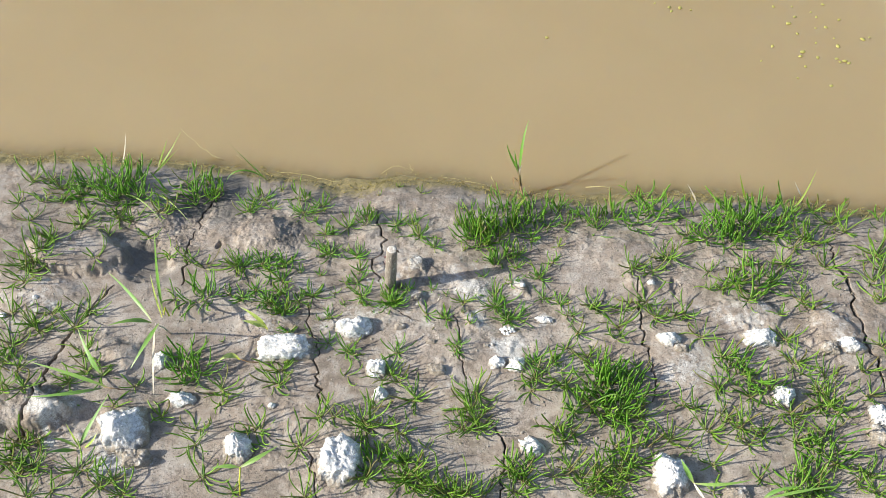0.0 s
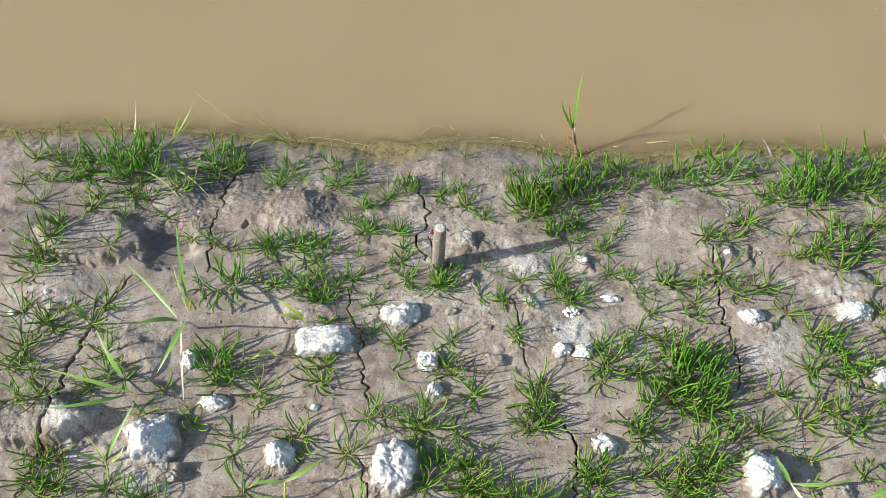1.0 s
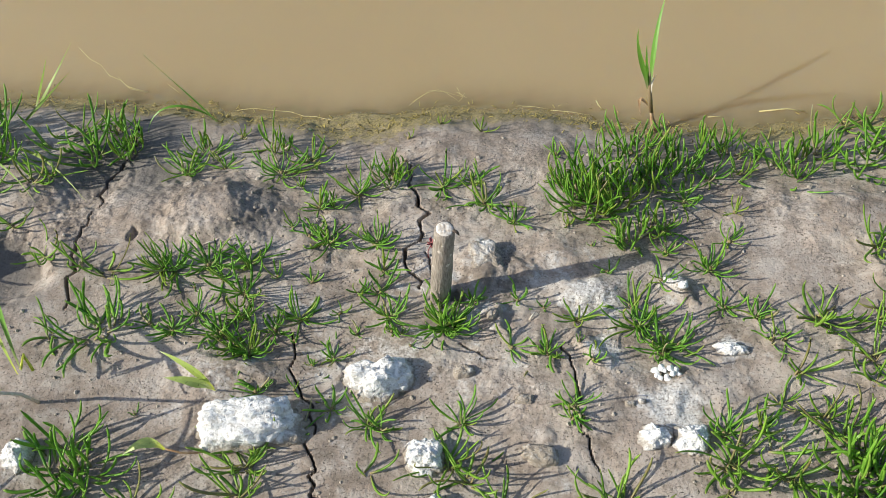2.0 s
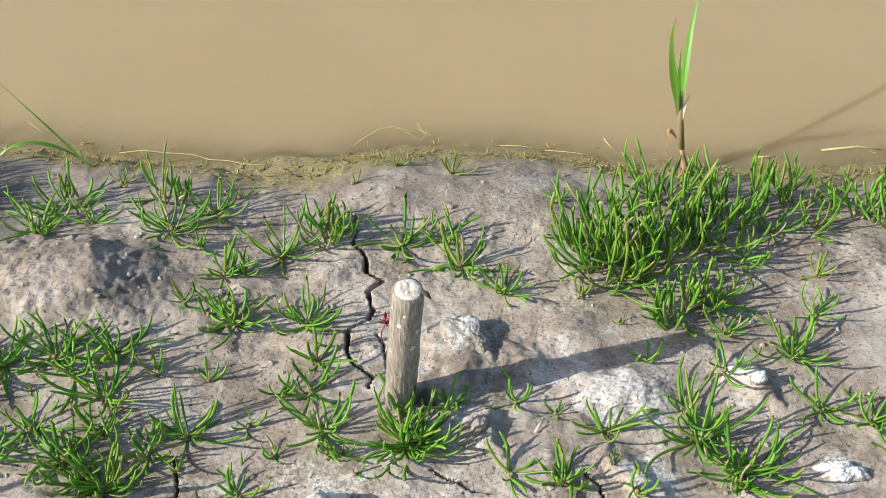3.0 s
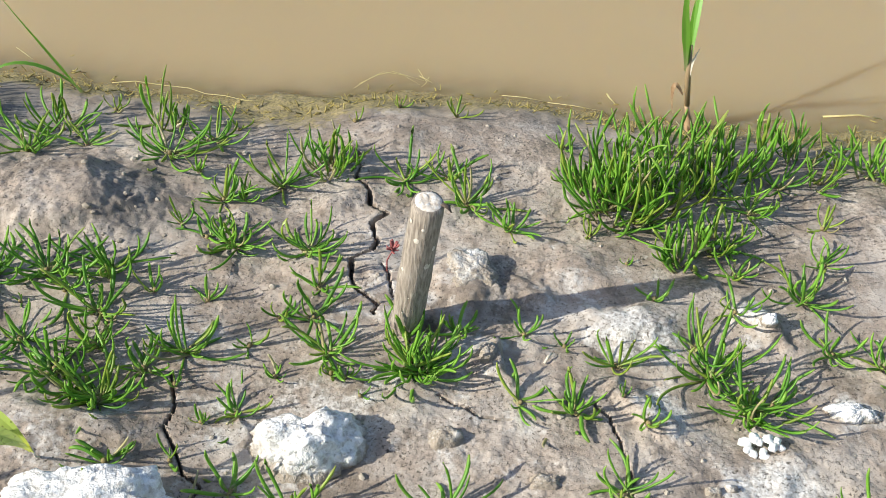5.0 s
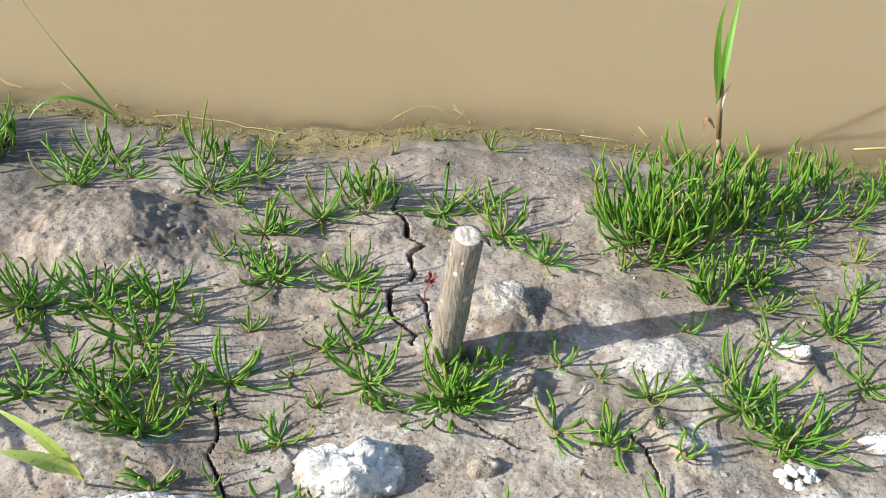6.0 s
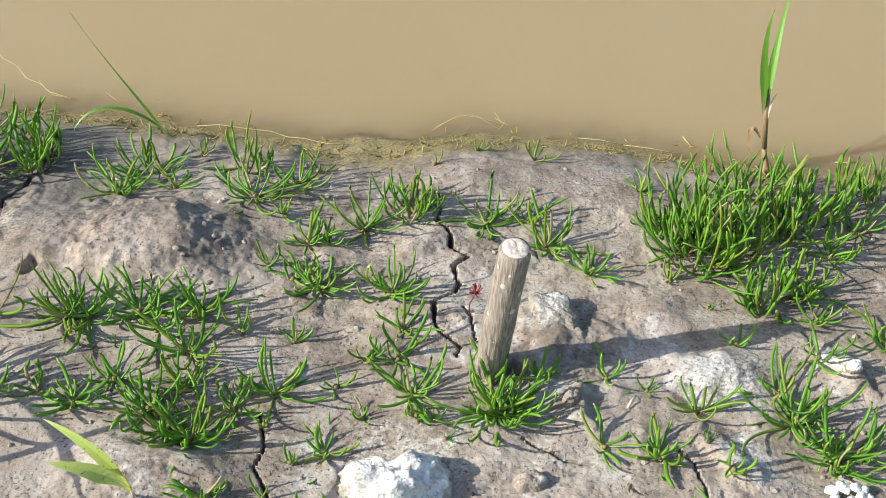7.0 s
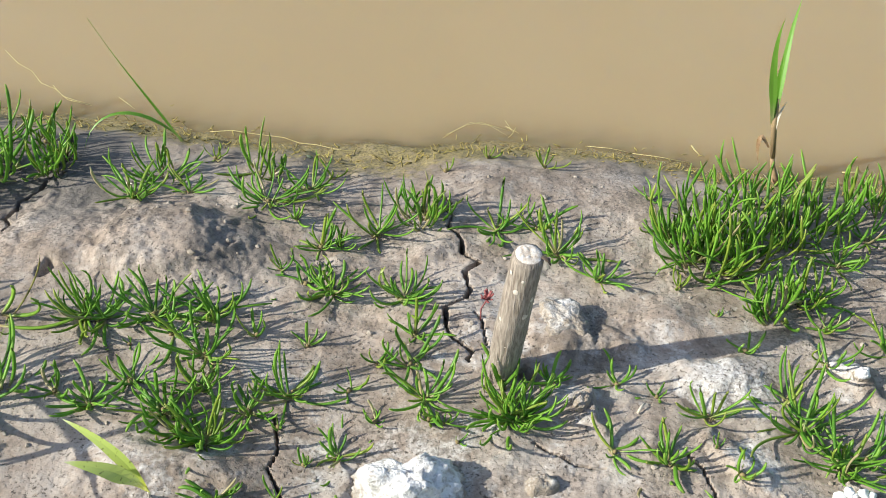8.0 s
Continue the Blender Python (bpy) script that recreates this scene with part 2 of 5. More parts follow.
def blade_shape(start, end, ratio, bend, rings=9, haste=1.0):
    """A fleshy blade of length 1 that leaves the root at one slope and ends at another (degrees); ratio: width to length; haste: below 1 it turns up early, above 1 late."""
    p, points = Vector((0, 0, 0)), [Vector((0, 0, 0))]
    for k in range(rings - 1):
        s = (k + 0.5) / (rings - 1)
        slope = radians(start + (end - start) * s ** haste + 3 * math.sin(5.5 * s + bend))
        heading = radians(bend * s * s + 6 * math.sin(5 * s + start))
        p = p + Vector((math.cos(slope) * math.cos(heading), math.cos(slope) * math.sin(heading), math.sin(slope))) / (rings - 1)
        points.append(p.copy())
    widths = [0.5 * ratio * min(1.0, 0.70 + 1.2 * k / (rings - 1)) * min(1.0, 0.46 + 4.0 * (1 - k / (rings - 1))) for k in range(rings)]
    verts, faces = tube(points, widths, 0.7, 5)
    return verts, faces, np.repeat(np.linspace(0, 1, rings), 5)


def lump_low(size, seed):
    """A small knobbly lump of few faces."""
    bm = bmesh.new()
    bmesh.ops.create_icosphere(bm, subdivisions=1, radius=1.0)
    verts = []
    for v in bm.verts:
        p = v.co * (1 + 0.35 * noise.noise(v.co * 1.7 + Vector((seed, 0, 0))))
        verts.append(Vector((p.x * size[0], p.y * size[1], p.z * size[2])))
    faces = [tuple(q.index for q in fc.verts) for fc in bm.faces]
    bm.free()
    return verts, faces


# slope at the root, slope at the tip, sideways bend, haste
BLADE_FORMS = ((4, 100, 25, 1.2), (10, 84, -35, 0.9), (18, 118, 20, 1.2), (28, 90, -30, 0.8), (2, 62, 40, 1.5), (12, 34, -25, 1.0), (26, 60, 40, 1.2), (46, 96, -25, 0.8), (4, 18, 35, 1.0), (14, 128, 45, 1.7),
               (58, 94, 30, 1.0), (46, 84, -35, 0.8), (70, 104, 40, 1.0), (82, 62, -30, 1.0), (36, 92, 35, 0.7), (26, 78, -50, 0.8), (52, 116, 20, 1.3), (70, 24, -40, 1.5), (20, 54, 25, 1.0), (34, -16, 35, 1.2),
               (4, 88, -65, 1.8), (8, 46, 70, 0.9))
BLADE_RATIOS = (0.028, 0.038, 0.052, 0.075, 0.115)
SHAPES = [[blade_shape(a, b, r, c, 9, h) for r in BLADE_RATIOS] for a, b, c, h in BLADE_FORMS]
TUFT_FORMS = {"dense": (10, 11, 12, 13, 14, 15, 16, 17, 18, 10, 12, 7, 16, 3), "star": (0, 1, 2, 3, 4, 5, 6, 8, 9, 20, 21, 5, 18, 4, 6, 19, 21, 0, 7), "clump": (14, 15, 6, 7, 3, 1, 18, 5, 2, 19, 0, 4, 21, 11, 10), "sprout": (1, 3, 7, 4, 2, 14, 21)}
blade_meshes = {}


def blade_rows(kind, count, length, width, rng):
    """The blades of a tuft: form, ratio class, offset, turn, lean and length of each."""
    rows = []
    spread = length * {"dense": 0.30, "clump": 0.34}.get(kind, 0.10)
    for k in range(count):
        form = rng.choice(TUFT_FORMS[kind])
        size = length * (0.40 + 0.66 * rng.random())
        wide = width * (0.75 + 0.5 * rng.random())
        ratio = min(range(5), key=lambda q: abs(BLADE_RATIOS[q] - wide / size))
        a, r = rng.random() * 6.283, spread * math.sqrt(rng.random())
        turn = math.degrees(a) + rng.uniform(-70, 70) if kind in ("dense", "clump") else 360 * (k * 0.381966 + 0.12 * rng.random())
        rows.append((form, ratio, r * math.cos(a), r * math.sin(a), turn, rng.uniform(-22, 22), rng.uniform(-20, 20), size))
    return rows


TUFT_LABELS = {"dense": "dense upright tuft of fleshy bright green grass on the mud",
               "clump": "matted low clump of bright green grass on the mud",
               "star": "spreading green tuft with leaves curling up from cracked mud",
               "sprout": "small green grass sprout in dried grey mud"}


CROWN = mesh_of("root_crown", *lump_low((1.0, 0.9, 0.9), 7))


def grass_tuft(x, y, length, count, kind, near, rng, pale=False):
    """One tuft; near ones have each leaf as a part, those farther off one mesh of leaves."""
    width = {"dense": 0.0026, "clump": 0.0022, "star": 0.0023, "sprout": 0.0020}[kind]
    width *= 1.0 if near else 1.5 if kind == "clump" else 1.15
    z = float(ground(x, y)) + 0.0004
    rows = blade_rows(kind, count, length, width, rng)
    stuff = PALE_GRASS if pale else GRASS
    if near:
        tuft = empty("grass_tuft", x, y, z)
        crown = pose(0, 0, 0.0012, 0, 0, 360 * rng.random()) @ Matrix.Scale(0.0016 + 0.0010 * rng.random(), 4)
        placed("root_crown", CROWN, ROOT, tuft, crown)
        for form, ratio, dx, dy, turn, rx, ry, size in rows:
            chance = rng.random()
            skin = DRY_LEAF if chance < 0.04 else PALE_GRASS if chance < 0.22 else stuff
            key = (form, ratio, skin.name)
            if key not in blade_meshes:
                v, fc, along = SHAPES[form][ratio]
                blade_meshes[key] = mesh_of("grass_leaf", v, fc, along=along)
            m = pose(dx, dy, 0, rx, ry, turn) @ Matrix.Scale(size, 4)
            placed("leaf", blade_meshes[key], skin, tuft, m)
    else:
        verts, faces, along = [], [], []
        for form, ratio, dx, dy, turn, rx, ry, size in rows:
            v, fc, al = SHAPES[form][ratio]
            m = pose(dx, dy, 0, rx, ry, turn) @ Matrix.Scale(size, 4)
            first = len(verts)
            verts += [m @ p for p in v]
            faces += [tuple(first + i for i in face) for face in fc]
            along.extend(al)
        tuft = placed("grass_tuft", mesh_of("grass_tuft", verts, faces, along=along), GRASS if kind == "clump" else FAR_GRASS, None, pose(x, y, z))
    return tagged(tuft, TUFT_LABELS[kind], "grass", "grass tufts on the bank")


def leaf_strip(points, width, fold=0.22, rings=14):
    """A broad leaf along a curve through three or four points: folded along its midrib, with thickness, pointed at the tip."""
    points = [Vector(p) for p in points]
    root, verts, faces, along = points[0].copy(), [], [], []
    last = len(points) - 1
    for k in range(rings):
        s = k / (rings - 1)
        if last == 2:
            p = points[0] * (1 - s) ** 2 + points[1] * 2 * s * (1 - s) + points[2] * s * s
            d = (points[1] - points[0]) * (1 - s) + (points[2] - points[1]) * s
        else:
            p = points[0] * (1 - s) ** 3 + points[1] * 3 * s * (1 - s) ** 2 + points[2] * 3 * s * s * (1 - s) + points[3] * s ** 3
            d = (points[1] - points[0]) * (1 - s) ** 2 + (points[2] - points[1]) * 2 * s * (1 - s) + (points[3] - points[2]) * s * s
        d.normalize()
        side = d.cross(Vector((-0.35, -0.62, 0.70)))
        side.normalize()
        over = side.cross(d)
        half = 0.5 * width * (0.30 + 0.70 * min(1, s * 3.2)) * (min(1.0, (1 - s) * 1.75) ** 0.85 + 0.02)
        thick = 0.00016
        p = p - root
        verts += [p - side * half + over * half * fold, p - over * thick, p + side * half + over * half * fold, p + over * thick * 1.2 + over * half * 0.02]
        along += [s] * 4
        if k:
            a, b = 4 * (k - 1), 4 * k
            faces += [(a + j, a + (j + 1) % 4, b + (j + 1) % 4, b + j) for j in range(4)]
    faces += [(3, 2, 1, 0), tuple(range(len(verts) - 4, len(verts)))]
    return verts, faces, along


def lump(size, seed, rough=0.25, detail=4):
    """A crumbly stone: a sphere pushed in and out by noise, with pits and sharp crumbs."""
    bm = bmesh.new()
    bmesh.ops.create_icosphere(bm, subdivisions=detail, radius=1.0)
    shift = Vector((seed * 3.17, seed * 1.31, seed * 0.73))
    verts = []
    for v in bm.verts:
        p = v.co.copy()
        r = 1 + rough * noise.fractal(p * 1.1 + shift, 1.0, 2.0, 2)
        if detail > 2:
            cell = noise.voronoi(p * 2.3 + shift)[0]
            r += 0.12 * min(cell[1] - cell[0], 0.45) - 0.04
            r += 0.20 * noise.turbulence(p * 6.5 + shift, 3, True) - 0.18
        p *= r
        verts.append(Vector((p.x * size[0], p.y * size[1], p.z * size[2])))
    faces = [tuple(q.index for q in fc.verts) for fc in bm.faces]
    bm.free()
    return verts, faces


# x, y, half widths, turn, height, steepness
MOUNDS = (
    (-0.415, 0.175, 0.035, 0.055, -8, -0.01, 2), (-0.5, 0.165, 0.05, 0.05, 0, 0.008, 3), (-0.262, 0.127, 0.046, 0.036, 0, 0.008, 3), (-0.19, 0.13, 0.03, 0.03, 0, -0.004, 2),
    (-0.275, 0.13, 0.1, 0.042, 0, 0.012, 1.6), (0.055, 0.052, 0.03, 0.022, 0, 0.006, 1.5), (-0.045, 0.143, 0.022, 0.015, 0, 0.006, 1.5), (-0.472, 0.04, 0.046, 0.05, 10, -0.018, 2.5),
    (-0.62, 0.04, 0.1, 0.056, 0, 0.024, 6), (-0.815, 0.03, 0.13, 0.08, 0, 0.018, 2), (-0.628, -0.33, 0.105, 0.042, 0, 0.027, 7), (-0.5, -0.331, 0.024, 0.036, 0, -0.012, 2),
    (0.5, 0.06, 0.032, 0.02, 0, 0.01, 2),
)
MOUNDS += (
    (0.56, 0.045, 0.03, 0.02, 0, -0.006, 1.5), (0.69, -0.004, 0.07, 0.025, 0, 0.01, 2.5), (0.86, -0.03, 0.05, 0.05, 0, 0.012, 3), (-0.68, -0.07, 0.08, 0.04, 0, 0.01, 2),
    (-0.489, -0.182, 0.05, 0.03, 0, 0.012, 2), (-0.2, -0.092, 0.06, 0.022, 0, 0.01, 2), (0.17, 0.022, 0.032, 0.02, 0, 0.009, 1.5), (0.262, 0.036, 0.019, 0.019, 0, 0.007, 2),
    (0.176, -0.05, 0.028, 0.01, -35, 0.006, 2), (0.02, 0.255, 0.1, 0.045, 0, 0.008, 1), (0.47, 0.13, 0.075, 0.04, 0, 0.01, 1.5), (0.029, 0.008, 0.0085, 0.01, 0, -0.013, 2),
    (0.1, 0.052, 0.018, 0.014, 0, 0.006, 2),
)
MOUNDS += (
    (0.135, 0.085, 0.03, 0.02, 0, 0.006, 1.5), (-0.1, 0.115, 0.03, 0.018, 0, 0.005, 1.5), (0.250, -0.105, 0.02, 0.02, 0, 0.005, 1.5), (-0.09, 0.315, 0.07, 0.022, 0, 0.005, 1),
    (-0.05, -0.37, 0.04, 0.05, 0, 0.008, 1), (-0.45, -0.36, 0.045, 0.06, 0, 0.009, 1), (0.55, -0.36, 0.04, 0.05, 0, 0.008, 1), (0.9, -0.02, 0.07, 0.05, 0, 0.006, 1.5),
    (-0.341, 0.097, 0.006, 0.006, 0, -0.010, 2),
)
# dried steps in the mud: x, y of the brink, run of the slope up to it, run of the drop beyond it, half length along the brink, turn, height
LEDGES = (
    (0.066, 0.066, 0.030, 0.008, 0.022, 14, 0.005), (0.071, -0.020, 0.012, 0.005, 0.020, 10, 0.008), (0.230, 0.048, 0.045, 0.009, 0.022, 8, 0.004),
    (0.276, 0.028, 0.024, 0.007, 0.018, 5, 0.005), (-0.545, -0.335, 0.060, 0.010, 0.040, -6, 0.016), (0.752, -0.010, 0.050, 0.012, 0.030, 0, 0.008), (0.556, 0.050, 0.040, 0.008, 0.024, 20, 0.007),
)
# ---- the ground's shape ----
SHORE_X = (-400, -0.90, -0.75, -0.58, -0.42, -0.30, -0.20, -0.13, -0.085, -0.04, 0.0, 0.07, 0.12, 0.18, 0.25, 0.36, 0.53, 0.71, 0.89, 1.02, 400)
SHORE_Y = (0.335, 0.335, 0.345, 0.346, 0.342, 0.327, 0.320, 0.302, 0.302, 0.328, 0.336, 0.340, 0.336, 0.322, 0.310, 0.308, 0.334, 0.339, 0.321, 0.315, 0.315)


def hashed(ix, iy, seed):
    """A random number from 0 to 1 for each lattice point."""
    h = (ix.astype(np.int64) * 374761393 + iy.astype(np.int64) * 668265263 + seed * 974711317) & 0xFFFFFFFF
    h = ((h ^ (h >> 13)) * 1274126177) & 0xFFFFFFFF
    h = ((h ^ (h >> 16)) * 1103515245) & 0xFFFFFFFF
    return ((h ^ (h >> 15)) & 0xFFFF) / 65535.0


def value_noise(x, y, seed):
    """Smooth noise from -1 to 1."""
    ix, iy = np.floor(x), np.floor(y)
    u, v = x - ix, y - iy
    u, v = u * u * u * (u * (u * 6 - 15) + 10), v * v * v * (v * (v * 6 - 15) + 10)
    a, b = hashed(ix, iy, seed), hashed(ix + 1, iy, seed)
    c, d = hashed(ix, iy + 1, seed), hashed(ix + 1, iy + 1, seed)
    return 2 * ((a * (1 - u) + b * u) * (1 - v) + (c * (1 - u) + d * u) * v) - 1


def fbm(x, y, size, seed, octaves=3):
    """Noise of several octaves; size: the largest feature in metres."""
    total, weight = 0.0, 1.0
    for k in range(octaves):
        turn = 0.6 + 1.3 * k
        px = (x * math.cos(turn) - y * math.sin(turn)) / size * 2 ** k
        py = (x * math.sin(turn) + y * math.cos(turn)) / size * 2 ** k
        total = total + weight * value_noise(px + 37.1 * k, py - 11.7 * k, seed + k)
        weight *= 0.5
    return total


def ramp(v, low, high):
    s = np.clip((v - low) / (high - low), 0, 1)
    return s * s * (3 - 2 * s)


def shore(x):
    """The water's edge: its y for each x."""
    wobble = (1 - ramp(np.abs(x), 1.2, 2.0)) * (0.004 * value_noise(x / 0.035, x * 0, 5) + 0.002 * value_noise(x / 0.011, x * 0, 6))
    smooth = (np.interp(x - 0.015, SHORE_X, SHORE_Y) + np.interp(x, SHORE_X, SHORE_Y) + np.interp(x + 0.015, SHORE_X, SHORE_Y)) / 3
    return smooth + wobble


def near_by(x, y):
    """1 over the modelled stretch of the bank, 0 far from it."""
    return (1 - ramp(np.abs(x - 0.05), 1.1, 1.6)) * ramp(y, -1.0, -0.55)


# x, y and radius of crumbly patches
ROUGH = ((-0.205, 0.125, 0.05), (-0.39, 0.20, 0.05), (0.09, 0.06, 0.035), (-0.62, -0.33, 0.08), (-0.43, 0.12, 0.07), (-0.30, 0.13, 0.05))


def land(x, y):
    """The bank without its cracks: height above the water."""
    x, y = np.asarray(x, float), np.asarray(y, float)
    inland = shore(x) - y
    bank = 0.052 * (1 - np.exp(-np.clip(inland, 0, 50) / 0.12))
    deep = np.clip(-inland, 0, 50)
    z = np.where(inland > 0, bank + 0.002 * ramp(inland, 0, 0.01), -np.minimum(0.10 * deep + 0.9 * deep * deep, 0.5))
    inner = ramp(inland, -0.01, 0.07)
    wx = x + 0.010 * fbm(x, y, 0.05, 31, 2) + 0.0045 * fbm(x, y, 0.013, 33, 2)
    wy = y + 0.010 * fbm(x, y, 0.05, 41, 2) + 0.0045 * fbm(x, y, 0.013, 43, 2)
    for cx, cy, rx, ry, turn, high, sharp in MOUNDS:
        c, s = math.cos(math.radians(turn)), math.sin(math.radians(turn))
        u, v = ((wx - cx) * c + (wy - cy) * s) / rx, (-(wx - cx) * s + (wy - cy) * c) / ry
        z = z + high * np.exp(-(u * u + v * v) ** sharp)
    for cx, cy, rise, drop, half, turn, high in LEDGES:
        c, s = math.cos(math.radians(turn)), math.sin(math.radians(turn))
        u, v = (wx - cx) * c + (wy - cy) * s, (-(wx - cx) * s + (wy - cy) * c) / half
        z = z + high * np.exp(-v ** 4) * np.where(u < 0, np.exp(-(u / rise) ** 2), np.exp(-(np.maximum(u, 0) / drop) ** 4))
    return z + inner * near_by(x, y) * 0.005 * fbm(x, y, 0.13, 11, 2)


def crumbly(x, y):
    """1 in the crumbly patches, 0 elsewhere."""
    rough = x * 0
    for cx, cy, r in ROUGH:
        rough = np.maximum(rough, np.exp(-((x - cx) ** 2 + (y - cy) ** 2) ** 2 / r ** 4))
    return rough


def ground(x, y):
    """The bank with its clods and crumbs, without its cracks."""
    x, y = np.asarray(x, float), np.asarray(y, float)
    inland = shore(x) - y
    inner = ramp(inland, 0.0, 0.06) * near_by(x, y)
    clods = ramp(fbm(x, y, 0.17, 71, 2), -0.15, 0.75)
    rough = crumbly(x, y)
    clods = np.maximum(clods, 0.7 * rough)
    lumps = 0.35 + np.maximum(0.6 * fbm(x, y, 0.045, 51, 3), -0.12)
    crumbs = fbm(x, y, 0.014, 61, 3)
    crumbs = np.maximum(np.sign(crumbs) * np.abs(crumbs) ** 0.8, -0.45)
    pitted = 0.0016 * rough * np.minimum(fbm(x, y, 0.0075, 65, 2), 0.35)
    return land(x, y) + inner * (pitted + (0.0012 + 0.0030 * clods) * (lumps - 0.35) + (0.0003 + 0.0008 * clods) * crumbs) + (1 - inner) * 0.0006 * crumbs


# ---- ground ----
# half width, depth and course of each crack
CRACKS = (
    (0.0030, 0.02, ((-0.039, 0.219), (-0.032, 0.180), (-0.027, 0.156), (-0.015, 0.132), (-0.016, 0.111), (-0.013, 0.100), (-0.025, 0.076), (-0.024, 0.053), (-0.017, 0.029), (-0.009, 0.018))),
    (0.0005, 0.01, ((-0.010, 0.071), (-0.002, 0.051), (0.003, 0.037))),
    (0.0034, 0.024, ((-0.384, 0.301), (-0.400, 0.300), (-0.390, 0.261), (-0.387, 0.225), (-0.397, 0.204), (-0.405, 0.171), (-0.397, 0.129))),
    (0.0026, 0.022, ((-0.403, 0.122), (-0.409, 0.074), (-0.402, 0.017), (-0.396, -0.018))),
    (0.0052, 0.03, ((-0.531, -0.032), (-0.556, -0.089), (-0.582, -0.163), (-0.601, -0.228), (-0.599, -0.306), (-0.603, -0.362), (-0.608, -0.384), (-0.613, -0.423), (-0.621, -0.462))),
    (0.0004, 0.018, ((-0.138, -0.046), (-0.136, -0.072), (-0.129, -0.097), (-0.119, -0.119), (-0.107, -0.129), (-0.100, -0.162))),
)
CRACKS += (
    (0.0020, 0.02, ((-0.108, -0.164), (-0.100, -0.189), (-0.089, -0.238), (-0.078, -0.269))),
    (0.0009, 0.02, ((-0.079, -0.370), (-0.064, -0.431), (-0.056, -0.454))),
    (0.0008, 0.01, ((0.041, -0.052), (0.056, -0.062), (0.086, -0.069))),
    (0.0005, 0.018, ((0.142, -0.047), (0.157, -0.083), (0.161, -0.109), (0.164, -0.147), (0.176, -0.166), (0.180, -0.191))),
    (0.0022, 0.02, ((0.229, -0.276), (0.257, -0.314), (0.258, -0.348), (0.255, -0.423))),
    (0.0026, 0.022, ((0.496, 0.074), (0.500, 0.005), (0.503, -0.079), (0.515, -0.128), (0.528, -0.163), (0.518, -0.212))),
    (0.0054, 0.032, ((0.880, 0.205), (0.884, 0.148), (0.895, 0.110), (0.910, 0.063), (0.904, 0.021), (0.915, -0.008), (0.918, -0.059), (0.934, -0.095), (0.936, -0.154))),
)
# x, y, radius and strength of the salt patches
SALT = (
    (-0.8, -0.02, 0.1, 0.08), (-0.92, -0.06, 0.1, 0.08), (0.065, -0.015, 0.05, 0.22), (-0.24, -0.15, 0.06, 0.12),
    (-0.56, -0.28, 0.15, 0.3), (-0.42, -0.22, 0.1, 0.12), (0.1, 0.04, 0.16, 0.13), (-0.27, 0.12, 0.1, -0.22),
    (0.1, -0.12, 0.18, 0.12), (0.62, -0.05, 0.2, 0.15), (0.168, 0.022, 0.018, 0.75), (0.19, -0.055, 0.014, 0.5),
    (0.158, -0.035, 0.012, 0.3), (0.058, 0.066, 0.015, 0.26), (0.262, 0.040, 0.018, 0.35), (-0.19, -0.095, 0.06, 0.05),
    (0.58, -0.14, 0.055, 0.6), (0.69, 0, 0.07, 0.35), (0.87, -0.03, 0.06, 0.45), (-0.68, -0.07, 0.09, 0.3),
    (0.25, -0.1, 0.04, 0.3), (0.262, 0.036, 0.011, 0.4), (0.33, -0.045, 0.02, 0.4), (-0.58, -0.32, 0.03, 0.4),
)
SALT += (
    (-0.14, -0.02, 0.02, 0.5), (0.02, 0.08, 0.05, 0.15), (-0.05, -0.1, 0.1, 0.2), (0.06, -0.09, 0.04, 0.2),
    (-0.45, -0.4, 0.06, 0.4), (-0.043, -0.097, 0.046, 0.14), (-0.169, -0.161, 0.071, 0.14), (0.273, 0.024, 0.008, 0.14),
    (0.011, -0.185, 0.026, 0.14), (0.234, -0.156, 0.024, 0.14), (0.27, -0.158, 0.027, 0.14), (0.319, -0.048, 0.025, 0.14),
    (-0.031, -0.381, 0.059, 0.14), (-0.427, -0.35, 0.062, 0.14), (-0.216, -0.368, 0.037, 0.14), (-0.338, -0.276, 0.037, 0.14),
    (-0.394, -0.197, 0.025, 0.14), (0.009, -0.189, 0.024, 0.14), (0.025, -0.241, 0.02, 0.14), (0.306, -0.326, 0.038, 0.14),
    (0.543, -0.362, 0.047, 0.14), (0.551, -0.079, 0.033, 0.14), (0.725, -0.055, 0.053, 0.14), (0.885, -0.067, 0.04, 0.14),
)
SALT += (
    (0.755, -0.183, 0.031, 0.14), (0.921, -0.212, 0.029, 0.14), (-0.67, -0.085, 0.011, 0.14), (-0.726, -0.122, 0.013, 0.14),
    (-0.168, -0.282, 0.011, 0.14), (0.521, 0.052, 0.013, 0.14),
)
